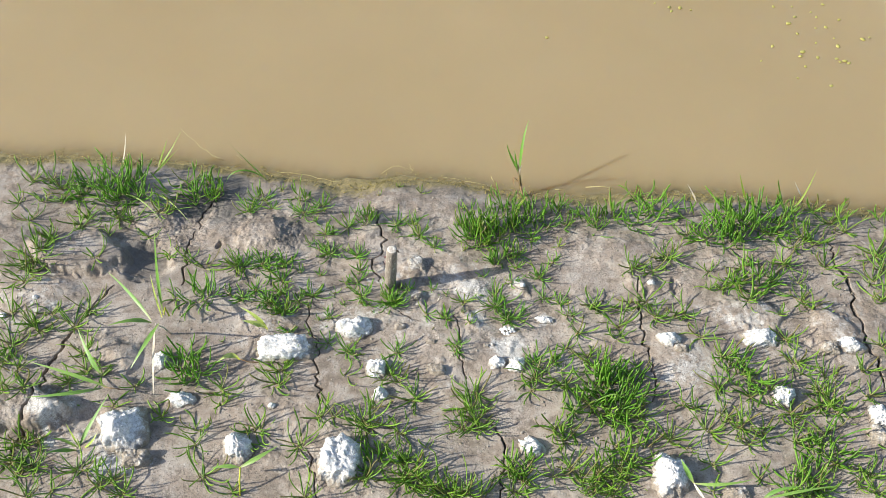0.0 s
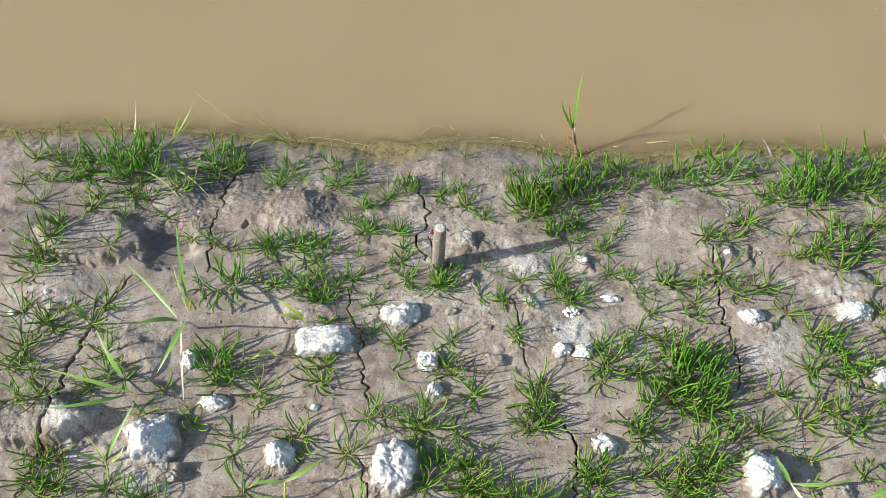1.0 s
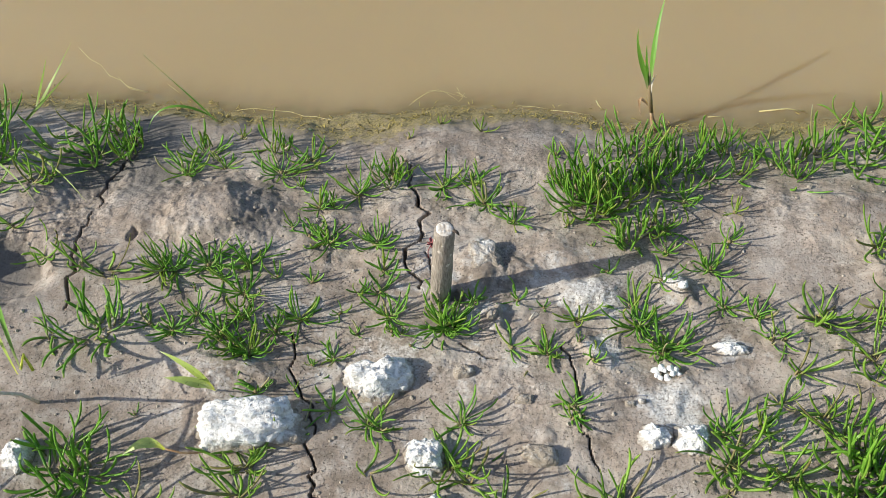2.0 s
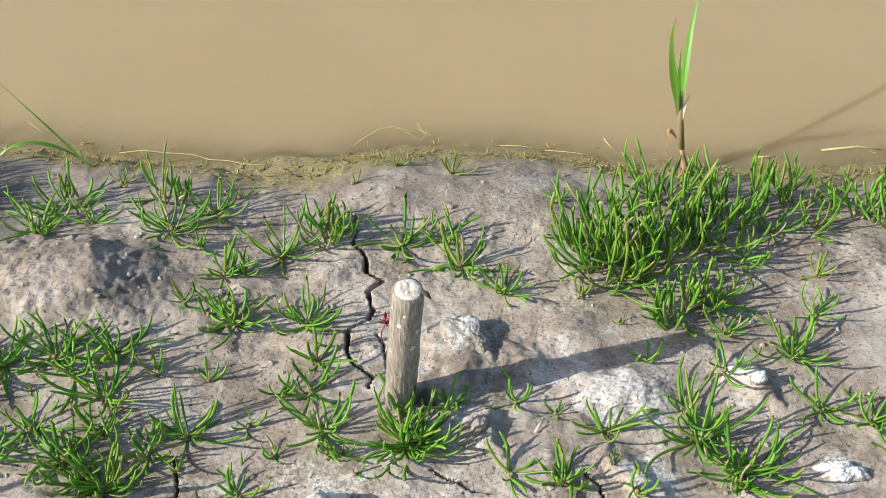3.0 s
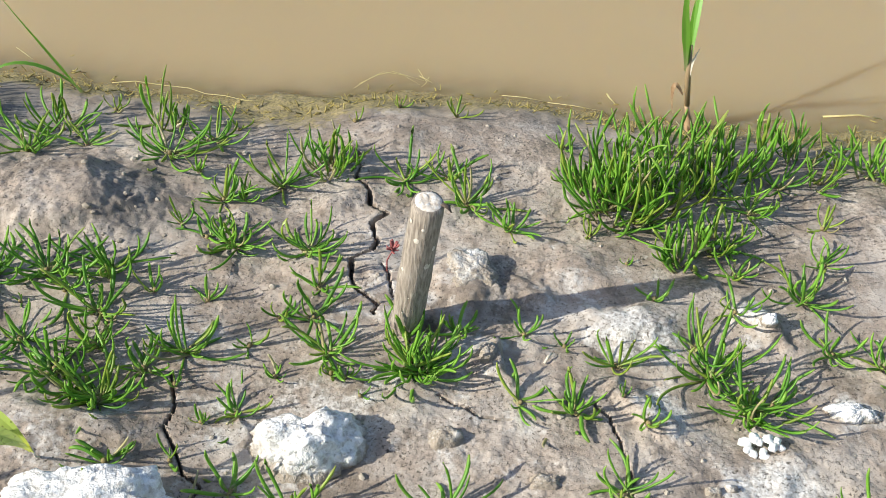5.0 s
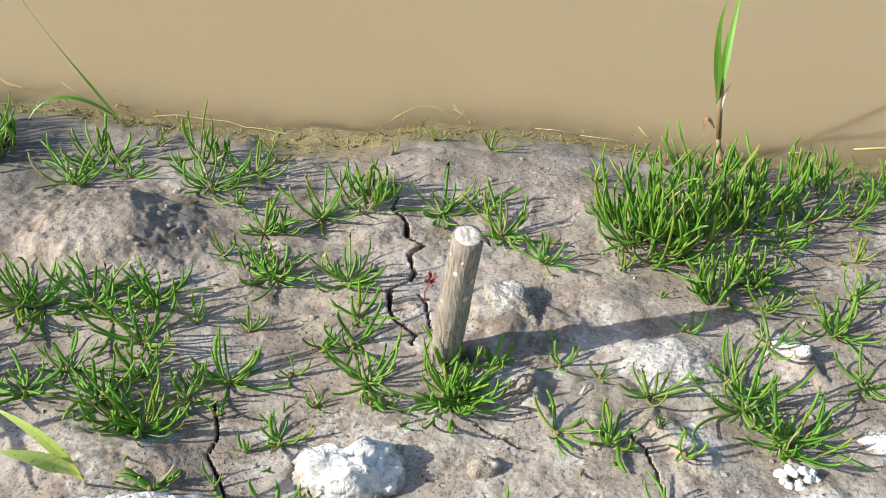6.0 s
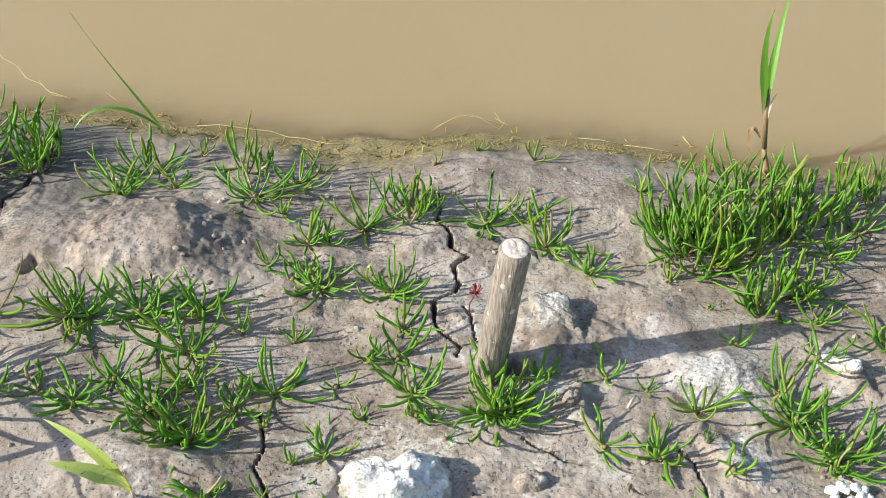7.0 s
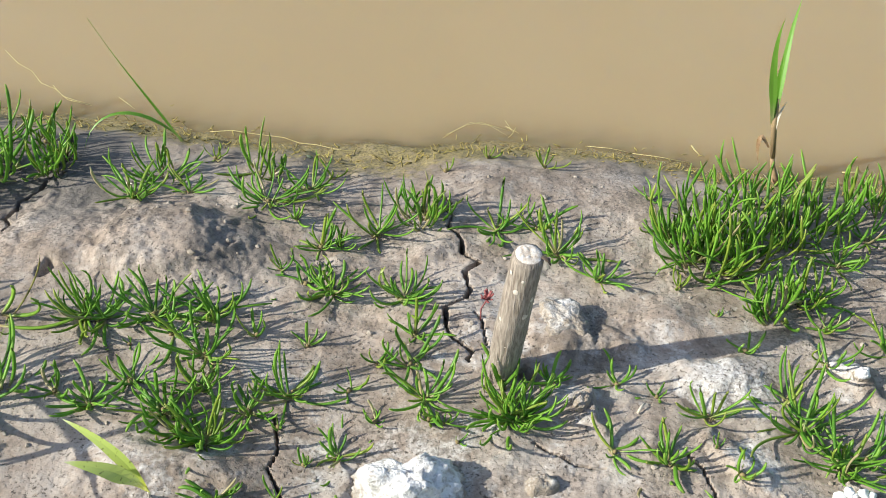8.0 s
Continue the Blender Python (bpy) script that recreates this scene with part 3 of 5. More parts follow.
SALT += (
    (0.249, -0.134, 0.025, 0.35), (0.226, -0.112, 0.017, 0.20), (0.108, -0.113, 0.021, 0.30), (0.315, -0.044, 0.022, 0.35),
    (-0.119, -0.061, 0.018, 0.25), (-0.256, -0.084, 0.018, 0.30), (0.186, -0.044, 0.018, 0.30), (-0.003, -0.118, 0.021, -0.15),
    (0.188, -0.114, 0.025, -0.20), (0.565, -0.150, 0.073, 0.05), (0.718, -0.018, 0.064, 0.05), (0.850, -0.055, 0.074, -0.10),
    (0.253, -0.131, 0.042, 0.30), (-0.409, -0.426, 0.044, 0.35), (-0.637, -0.013, 0.067, 0.10), (-0.683, -0.047, 0.055, 0.00),
    (-0.548, -0.343, 0.030, 0.40), (-0.592, -0.460, 0.039, 0.40), (0.658, -0.283, 0.079, -0.30), (0.320, -0.236, 0.061, -0.25),
    (-0.131, -0.369, 0.060, -0.20), (0.531, -0.269, 0.060, -0.20), (0.858, -0.243, 0.060, -0.25),
)
SHADE_AND_DAMP = ((-0.375, 0.245, 0.060, 0.90), (-0.352, 0.190, 0.042, 0.75), (-0.395, 0.235, 0.065, 0.9), (-0.363, 0.165, 0.026, 0.7), (-0.430, 0.190, 0.045, 0.8), (-0.492, 0.040, 0.058, 0.75), (-0.62, 0.235, 0.06, 0.35), (-0.325, 0.235, 0.045, 0.5), (-0.27, 0.250, 0.05, 0.35), (-0.205, 0.122, 0.050, 0.5), (0.02, 0.24, 0.06, 0.12), (-0.10, 0.24, 0.06, 0.12), (0.30, 0.25, 0.06, 0.15))  # x, y, radius, strength of dark patches: painted shade, plus damp mud near shore


def jagged(points, step, rng):
    """A crack's line: the rough course with fine zigzags."""
    out = []
    for (ax, ay), (bx, by) in zip(points, points[1:]):
        n = max(2, int(math.hypot(bx - ax, by - ay) / step))
        for k in range(n):
            s = k / n
            out.append((ax + (bx - ax) * s + rng.gauss(0, step * 0.34), ay + (by - ay) * s + rng.gauss(0, step * 0.20)))
    out.append(points[-1])
    return out


def spaced(stops):
    """Grid lines: from each stop to the next at the step given with it; a negative step grows outwards."""
    lines = []
    for (a, step), (b, _) in zip(stops, stops[1:]):
        lines.append(np.linspace(a, b, max(2, int(round((b - a) / step))), endpoint=False))
    return np.concatenate(lines + [np.array([stops[-1][0]])])


def far_lines(core, reach):
    """Core lines carried outwards in growing steps."""
    low, high = core[0], core[-1]
    out = [0.02 * 1.6 ** k for k in range(40)]
    out = np.cumsum([v for v in out if v < reach])
    return np.concatenate([low - out[::-1], core, high + out])


def sheet(name, gx, gy, z, sharp=None, **values):
    """A grid of quads over the lines gx and gy; faces at the points marked sharp are not smoothed."""
    nx, ny = len(gx), len(gy)
    xs, ys = np.meshgrid(gx, gy)
    me = bpy.data.meshes.new(name)
    me.vertices.add(nx * ny)
    me.vertices.foreach_set("co", np.stack([xs, ys, z], -1).astype(np.float32).ravel())
    i = (np.arange(ny - 1)[:, None] * nx + np.arange(nx - 1)[None, :]).ravel()
    quads = np.stack([i, i + 1, i + nx + 1, i + nx], -1)
    me.loops.add(quads.size)
    me.loops.foreach_set("vertex_index", quads.ravel().astype(np.int32))
    me.polygons.add(len(quads))
    me.polygons.foreach_set("loop_start", np.arange(0, quads.size, 4, dtype=np.int32))
    me.polygons.foreach_set("use_smooth", np.ones(len(quads), bool))
    me.update(calc_edges=True)
    if sharp is not None:
        me.polygons.foreach_set("use_smooth", ~sharp.ravel()[quads].any(1))
    for key, data in values.items():
        me.attributes.new(key, "FLOAT", "POINT").data.foreach_set("value", np.asarray(data, np.float32).ravel())
    return me


gx = far_lines(spaced(((-0.95, 0.0014), (-0.46, 0.0013), (0.44, 0.0014), (1.10, 0))), 300)
gy = far_lines(spaced(((-0.50, 0.0022), (-0.14, 0.0013), (0.36, 0.006), (0.60, 0))), 300)
X, Y = np.meshgrid(gx, gy)
Z = ground(X, Y)
# pores and crumbs of the crust
dry = ramp(shore(X) - Y, 0.0, 0.10) * near_by(X, Y)
crusty = 0.35 + 0.65 * ramp(fbm(X, Y, 0.11, 73, 2), -0.3, 0.5)
pick = hashed(np.round(X * 1e4), np.round(Y * 1e4), 19)
Z = Z + dry * crusty * (0.0002 * (hashed(np.round(X * 1e4), np.round(Y * 1e4), 23) - 0.5) - 0.0010 * (pick > 0.970) + 0.0007 * (pick < 0.015))
whole = Z.copy()
rng = random.Random(11)
for width, deep, line in CRACKS:
    fine = jagged(line, 0.009, rng)
    count = len(fine) - 1
    for k, ((ax, ay), (bx, by)) in enumerate(zip(fine, fine[1:])):
        w = 0.42 * width * (0.35 + 1.10 * rng.random()) * min(1.0, 0.35 + 3.0 * min(k, count - k) / count)
        w = max(w, 0.0005)
        c0, c1 = np.searchsorted(gx, (min(ax, bx) - 3 * w, max(ax, bx) + 3 * w))
        r0, r1 = np.searchsorted(gy, (min(ay, by) - 3 * w, max(ay, by) + 3 * w))
        if c1 <= c0 or r1 <= r0:
            continue
        px, py = X[r0:r1, c0:c1], Y[r0:r1, c0:c1]
        s = np.clip(((px - ax) * (bx - ax) + (py - ay) * (by - ay)) / max((bx - ax) ** 2 + (by - ay) ** 2, 1e-9), 0, 1)
        away = np.hypot(px - ax - s * (bx - ax), py - ay - s * (by - ay))
        cut = Z[r0:r1, c0:c1] * 0 + ground(px, py) - deep * (1 - ramp(away, 0.6 * w, 1.0 * w + 0.0003)) + 0.0008 * np.exp(-(away / (3 * w)) ** 2)
        Z[r0:r1, c0:c1] = np.minimum(Z[r0:r1, c0:c1], cut)
inland = shore(X) - Y
salt = 0.07 + near_by(X, Y) * 0.20 * fbm(X, Y, 0.16, 81, 3)
for cx, cy, r, much in SALT:
    away = np.hypot(X - cx, Y - cy) / r
    salt = salt + much * np.exp(-(away * (1 + 0.35 * fbm(X, Y, 0.03, 91, 2))) ** 2)
salt = salt * ramp(inland, 0.02, 0.16)
wet = np.maximum(0.85 * (1 - ramp(inland + 0.03 * fbm(X, Y, 0.07, 95, 2), 0.005, 0.085)), 1 - ramp(inland, -0.004, 0.012))
# mask for the painted shade and the damp mud
shade_and_damp = X * 0
for cx, cy, r, much in SHADE_AND_DAMP:
    shade_and_damp = np.maximum(shade_and_damp, much * np.exp(-(np.hypot(X - cx, Y - cy) / r * (1 + 0.3 * fbm(X, Y, 0.05, 93, 2))) ** 4))
gritty = np.maximum(crumbly(X, Y), 0.10 + 0.75 * ramp(fbm(X, Y, 0.075, 87, 3), -0.35, 0.75))
for cx, cy, r in ((-0.34, 0.13, 0.10), (-0.40, 0.20, 0.06), (-0.27, 0.06, 0.08), (-0.17, 0.20, 0.06), (0.05, -0.10, 0.05), (0.105, 0.065, 0.035), (0.33, 0.02, 0.05), (0.12, 0.21, 0.08), (0.42, 0.20, 0.10)):
    gritty = np.maximum(gritty, 0.75 * np.exp(-((X - cx) ** 2 + (Y - cy) ** 2) ** 2 / r ** 4))
gritty = gritty * near_by(X, Y) * (0.5 + 0.5 * ramp(fbm(X, Y, 0.03, 85, 2), -0.5, 0.6))
rim = inland + 0.008 * fbm(X, Y, 0.04, 97, 2)
reach = 0.042 + 0.045 * np.exp(-((X + 0.08) / 0.10) ** 2)
algae = (1 - ramp(np.where(rim > 0, rim, -rim * 0.6), 0.006, reach)) * (0.80 + 0.3 * value_noise(X / 0.13, Y / 0.13, 99))
ground_mesh = sheet("ground", gx, gy, Z, whole - Z > 0.003, salt=salt, wet=wet, shade_and_damp=shade_and_damp, gritty=gritty, algae=algae)
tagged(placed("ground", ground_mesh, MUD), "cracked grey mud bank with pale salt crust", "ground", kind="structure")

wx = far_lines(spaced(((-1.3, 0.012), (1.4, 0))), 300)
wy = far_lines(spaced(((0.24, 0.006), (0.50, 0.03), (1.3, 0))), 300)
wy = wy[wy > 0.2]
WX, WY = np.meshgrid(wx, wy)
depth = np.clip(-ground(WX, WY), 0, 1)
murk = 1 - np.exp(-depth / 0.0030)
tagged(placed("water", sheet("water", wx, wy, WX * 0, murk=murk), WATER), "still opaque tan-brown muddy water", "water", kind="structure")


# ---- the stake ----
def stake():
    """A cut branch pushed into the mud, leaning a little."""
    foot, top, radius = Vector((0.0130, 0.0090, 0.0450)), Vector((0.0250, 0.0000, 0.1785)), 0.0104
    ob = empty("wooden_stake", *foot)
    axis = top - foot
    down = axis.normalized() * 0.03
    sides, rings, verts, faces = 72, 40, [], []
    side = axis.cross(Vector((0, 1, 0))).normalized()
    over = axis.cross(side).normalized()
    for k in range(rings):
        s = k / (rings - 1)
        c = -down + (axis + down) * s
        for j in range(sides):
            a = 2 * math.pi * j / sides
            ridge = 0.00045 * noise.noise(Vector((math.cos(a) * 14, math.sin(a) * 14, s * 1.6))) + 0.0005 * noise.noise(Vector((math.cos(a), math.sin(a), s * 6)))
            swell = 0.0006 * math.exp(-((s - 0.55) / 0.05) ** 2) + 0.0009 * (1 - s)
            r = radius + ridge + swell
            if k == rings - 1:
                r -= 0.0009
            verts.append(c + (side * math.cos(a) + over * math.sin(a)) * r)
    for k in range(rings - 1):
        for j in range(sides):
            i, q = k * sides + j, k * sides + (j + 1) % sides
            faces.append((i, q, q + sides, i + sides))
    faces.append(tuple(reversed(range(sides))))
    faces.append(tuple(range(len(verts) - sides, len(verts))))
    placed("bark", mesh_of("bark", verts, faces), BARK, ob, None, "grey-brown bark with fine lengthwise cracks")
    # the pale sawn end
    verts, faces = [axis * 1.0 + axis.normalized() * 0.0012], []
    for k in range(1, 5):
        for j in range(24):
            a, r = 2 * math.pi * j / 24, (radius - 0.0011) * k / 4
            bump = 0.0011 + 0.0009 * noise.noise(Vector((math.cos(a) * k, math.sin(a) * k, 3)))
            if k == 4:
                bump = -0.0004
            verts.append(axis + (side * math.cos(a) + over * math.sin(a)) * r + axis.normalized() * bump)
    faces = [(0, 1 + j, 1 + (j + 1) % 24) for j in range(24)]
    for k in range(3):
        faces += [(1 + k * 24 + j, 1 + (k + 1) * 24 + j, 1 + (k + 1) * 24 + (j + 1) % 24, 1 + k * 24 + (j + 1) % 24) for j in range(24)]
    placed("cut_end", mesh_of("cut_end", verts, faces), CUT, ob, None, "pale rough sawn end")
    # pale pores in the bark
    toward = Vector((0.0, -1.0, 0.0))
    for s, angle, size in ((0.80, -22, 1.25), (0.885, -4, 0.8), (0.74, 48, 1.2), (0.62, 34, 1.5), (0.50, -30, 0.9), (0.42, 8, 0.8), (0.38, -12, 0.9), (0.29, 2, 1.0), (0.25, -26, 0.8), (0.90, -60, 0.9), (0.55, -62, 1.0), (0.16, 30, 0.8)):
        a = radians(angle)
        out = (side * (math.sin(a) * (1 if side.x > 0 else -1)) + toward * math.cos(a)).normalized()
        out = (out - axis.normalized() * out.dot(axis.normalized())).normalized()
        lumpy, around = [], axis.normalized().cross(out)
        for k in range(3):
            for j in range(8):
                b, r = 2 * math.pi * j / 8, (1.0, 0.75, 0.3)[k] * 0.0016 * size
                lumpy.append(axis * s + out * (radius + 0.0001 + 0.00022 * k) + around * math.cos(b) * r + axis.normalized() * math.sin(b) * r * 1.25)
        fc = [(k * 8 + j, k * 8 + (j + 1) % 8, k * 8 + 8 + (j + 1) % 8, k * 8 + 8 + j) for k in range(2) for j in range(8)]
        placed("lenticel", mesh_of("lenticel", lumpy, fc + [tuple(range(16, 24))]), LENTICEL, ob)
    # a torn flake of dark bark at the rim
    v, fc = tube([axis + side * (0.0085 * (1 if side.x > 0 else -1)) + Vector((0, -0.001, 0.0005)), axis + Vector((0.0125, -0.003, -0.001)), axis + Vector((0.0145, -0.0035, -0.005))], [0.0016, 0.0021, 0.0006], 0.45, 6)
    placed("bark_flake", mesh_of("bark_flake", v, fc), FLAKE, ob, None, "dark torn flake of bark")
    return tagged(ob, "short cut branch stake with grey-brown bark, stuck in mud", "stake")


stake()


def red_seedling(x, y, z):
    """A tiny red rosette on a thin stem."""
    foot = float(ground(x - 0.004, y - 0.004))
    ob = empty("red_seedling", x - 0.004, y - 0.004, foot)
    head = Vector((0.004, 0.004, z - foot))
    v, fc = tube([(0, 0, -0.002), head * 0.5 + Vector((-0.002, 0, 0)), head], [0.0007, 0.0006, 0.0006], 1, 5)
    placed("stem", mesh_of("stem", v, fc), RED, ob)
    rng = random.Random(5)
    for k in range(11):
        v, fc, al = blade_shape(rng.uniform(0, 60), rng.uniform(30, 85), 0.26, 10)
        m = Matrix.Translation(head) @ pose(0, 0, 0, rng.uniform(-15, 15), 0, 360 * k / 11 + rng.uniform(-12, 12)) @ Matrix.Scale(rng.uniform(0.0055, 0.0085), 4)
        placed("leaf", mesh_of("leaf", v, fc), RED, ob, m)
    return tagged(ob, "tiny dark red rosette seedling on a thin stem", "seedling")


red_seedling(0.001, 0.067, 0.0680)


# ---- salt-crusted stones and clods ----
def stone(x, y, rx, ry, rz, turn, seed, white, label, category="stone", name="salt_stone", sink=0.34, boxy=0.0):
    """A crumbly clod: a rounded block with broken corners, chipped into small grains, wider at its foot."""
    big = max(rx, ry) > 0.014
    bm = bmesh.new()
    bmesh.ops.create_icosphere(bm, subdivisions=5 if big else 4, radius=1.0)
    shift, power = Vector((seed * 3.17, seed * 1.31, seed * 0.73)), 2.2 + 2.6 * boxy
    v, levels = [], []
    for q in bm.verts:
        p = q.co.copy()
        p /= (abs(p.x) ** power + abs(p.y) ** power + abs(p.z) ** power) ** (1 / power)
        r = 1 + (0.30 if big else 0.20) * noise.fractal(q.co * 1.3 + shift, 1.0, 2.0, 2)
        cells, _ = noise.voronoi(q.co * 2.1 + shift)
        r -= 0.07 * max(0.0, 0.16 - (cells[1] - cells[0])) / 0.16
        grains, _ = noise.voronoi(q.co * (9.0 if big else 5.0) + shift)
        r += 0.035 * (0.5 - grains[0]) + 0.045 * noise.noise(q.co * 13 + shift) + 0.16 * (noise.turbulence(q.co * 3.3 + shift, 4, True) - 0.5)
        level = p.z
        wide = 1 + 0.30 * min(max(0.15 - level, 0.0), 0.8) - (0.30 - 0.22 * boxy) * max(level, 0.0)
        v.append(Vector((p.x * r * rx * wide, p.y * r * ry * wide, p.z * r * rz * 1.1)))
        levels.append(level)
    fc = [tuple(w.index for w in f.verts) for f in bm.faces]
    bm.free()
    me = mesh_of(name, v, fc, salt=np.clip(0.34 + 0.72 * np.array(levels), 0, 1) * white)
    z = min(float(ground(x, y)), float(ground(x + 0.6 * rx, y)), float(ground(x - 0.6 * rx, y))) + rz * (0.55 - sink)
    ob = placed(name, me, CRUST, None, pose(x, y, z, 0, 0, turn))
    return tagged(ob, label, category, "stones on the bank")


STONES_BY_STAKE = (
    (-0.042, -0.098, 0.0304, 0.0194, 0.0185, 10),
    (-0.166, -0.161, 0.0471, 0.0233, 0.0222, 8),
    (0.272, 0.026, 0.0053, 0.0044, 0.0042, 0),
    (0.012, -0.184, 0.0173, 0.0146, 0.0139, 0),
)
STONES_FARTHER = (
    (0.234, -0.155, 0.0158, 0.0124, 0.0118, 0), (0.27, -0.158, 0.0179, 0.0151, 0.0144, 0), (0.317, -0.046, 0.0164, 0.0077, 0.0074, 0), (-0.028, -0.386, 0.0394, 0.0424, 0.0404, 20),
    (-0.422, -0.354, 0.0415, 0.0411, 0.0392, 0), (-0.213, -0.369, 0.0247, 0.0268, 0.0256, 30), (-0.336, -0.275, 0.0246, 0.0144, 0.0137, 0), (-0.392, -0.197, 0.0164, 0.0166, 0.0158, 0),
    (0.009, -0.189, 0.0158, 0.0142, 0.0135, 0), (0.026, -0.24, 0.0135, 0.0149, 0.0141, 0), (0.306, -0.325, 0.0253, 0.0153, 0.0146, -20), (0.541, -0.366, 0.0314, 0.034, 0.0324, 20),
    (0.55, -0.079, 0.0217, 0.0146, 0.0139, 0), (0.723, -0.057, 0.0355, 0.0195, 0.0186, 0), (0.883, -0.066, 0.027, 0.0151, 0.0144, -10), (0.752, -0.184, 0.0205, 0.0199, 0.0189, 0),
)
STONES_FARTHER += (
    (0.917, -0.214, 0.0196, 0.0229, 0.0218, 0), (-0.669, -0.082, 0.0076, 0.0054, 0.0052, 0), (-0.725, -0.12, 0.0088, 0.0059, 0.0056, 0), (-0.167, -0.279, 0.0073, 0.0061, 0.0059, 0),
    (0.521, 0.054, 0.009, 0.0066, 0.0063, 0),
)
CLODS = (
    (0.045, -0.086, 0.0105, 0.0067, 0.0064, 10),
    (0.126, -0.181, 0.0137, 0.0097, 0.0092, 0),
    (0.847, -0.074, 0.0168, 0.0122, 0.0116, 0),
    (0.071, -0.018, 0.006, 0.0074, 0.0071, 10),
    (0.655, -0.385, 0.0229, 0.0128, 0.0122, 0),
    (-0.383, -0.406, 0.0261, 0.0176, 0.0167, 0),
    (0.91, -0.255, 0.0216, 0.0181, 0.0173, 0),
    (0.211, -0.119, 0.0053, 0.0036, 0.0035, 0),
    (0.223, -0.116, 0.0039, 0.0028, 0.0027, 0),
    (0.107, -0.116, 0.0096, 0.0052, 0.005, 0),
    (0.118, -0.177, 0.0139, 0.0078, 0.0074, 0),
    (0.572, -0.098, 0.013, 0.0082, 0.0078, 0),
)
for k, (x, y, rx, ry, rz, turn) in enumerate(STONES_BY_STAKE):
    stone(x, y, rx, ry, rz * 1.12, turn, 3 + k, 1.25, "crumbly white salt-crusted stone half sunk in mud", sink=0.16, boxy=(0.5, 1.0, 0.3, 0.6)[k])
stone(0.0585, 0.065, 0.0165, 0.0190, 0.0090, 16, 71, 0.42, "pale block of dried mud broken off beside the stake", "clod", "mud_clod", 0.42, 0.9)
for k, (x, y, rx, ry, rz, turn) in enumerate(STONES_FARTHER):
    stone(x, y, rx, ry * 1.05, rz * 0.9, turn, 23 + k, 1.0, "white salt-crusted lump of mud on the bank")
for k, (x, y, rx, ry, rz, turn) in enumerate(CLODS):
    stone(x, y, rx, ry, rz, turn, 53 + k, 0.30, "grey mud clod with a faint salt crust", "clod", "mud_clod", 0.5, 0.7)


def white_lumps(x, y):
    """A heap of small bright white lumps."""
    ob = empty("white_lump_heap", x, y, float(ground(x, y)))
    rng = random.Random(8)
    spots = ((-0.012, -0.004, 0.004), (-0.004, 0.002, 0.008), (0.003, 0.005, 0.010), (0.010, 0.004, 0.009), (0.013, -0.002, 0.006), (-0.008, -0.008, 0.003), (-0.001, -0.007, 0.005), (0.006, -0.004, 0.008), (-0.014, 0.003, 0.006), (0.001, -0.012, 0.002), (-0.007, 0.006, 0.009))
    for k, (dx, dy, dz) in enumerate(spots):
        r = rng.uniform(0.0028, 0.0042)
        v, fc = lump((r * rng.uniform(0.9, 1.4), r, r * rng.uniform(0.7, 1.0)), 80 + k, 0.35, 3)
        placed("lump", mesh_of("lump", v, fc), SHELL, ob, pose(dx * 0.85, dy * 0.6, dz * 0.9, 0, 0, rng.uniform(0, 360)))
    return tagged(ob, "heap of small bright white lumps on a mud clod", "lumps")


white_lumps(0.2500, -0.0800)


# ---- grass ----
def tufts(kind, near, seed, rows, pale=False):
    rng = random.Random(seed)
    for x, y, length, count in rows:
        grass_tuft(x, y, length, count, kind, near, rng, pale)


tufts('star', True, 202, (
    (-0.305, 0.191, 0.050, 24), (-0.260, 0.201, 0.034, 12), (-0.189, 0.191, 0.055, 24), (-0.159, 0.222, 0.041, 18), (-0.136, 0.139, 0.036, 18), (-0.120, 0.088, 0.045, 30),
    (-0.141, 0.094, 0.037, 10), (-0.301, 0.040, 0.047, 24), (-0.287, 0.041, 0.050, 24), (-0.248, 0.046, 0.049, 27), (-0.230, 0.027, 0.038, 12), (-0.204, 0.050, 0.048, 24),
    (-0.200, 0.008, 0.050, 18), (-0.247, -0.021, 0.040, 15), (-0.269, -0.044, 0.034, 21), (-0.217, -0.045, 0.041, 30), (-0.196, -0.024, 0.034, 18), (-0.183, -0.068, 0.049, 39),
    (-0.203, -0.063, 0.033, 18), (-0.159, -0.041, 0.033, 18), (-0.134, -0.024, 0.047, 21), (-0.167, -0.116, 0.028, 10), (-0.093, -0.072, 0.031, 15), (-0.094, 0.164, 0.049, 14),
))
tufts('star', True, 203, (
    (0.006, 0.175, 0.049, 17), (0.039, 0.183, 0.038, 12), (0.056, 0.151, 0.050, 24), (0.089, 0.121, 0.039, 17), (-0.063, 0.085, 0.045, 24), (-0.051, 0.043, 0.034, 12),
    (-0.051, 0.012, 0.044, 12), (-0.037, -0.022, 0.042, 21), (0.020, -0.032, 0.052, 36), (0.028, -0.034, 0.050, 31), (0.051, 0.002, 0.026, 12), (0.093, -0.055, 0.033, 8),
    (0.147, 0.183, 0.040, 12), (0.173, 0.155, 0.062, 14), (0.199, 0.140, 0.045, 12), (0.259, 0.114, 0.039, 14), (0.258, 0.079, 0.031, 12), (0.286, 0.161, 0.048, 17),
    (0.317, 0.201, 0.040, 12), (0.160, -0.015, 0.043, 12), (0.129, -0.061, 0.042, 21), (0.176, -0.069, 0.030, 7), (0.225, -0.021, 0.057, 31), (0.250, 0.037, 0.034, 9),
))
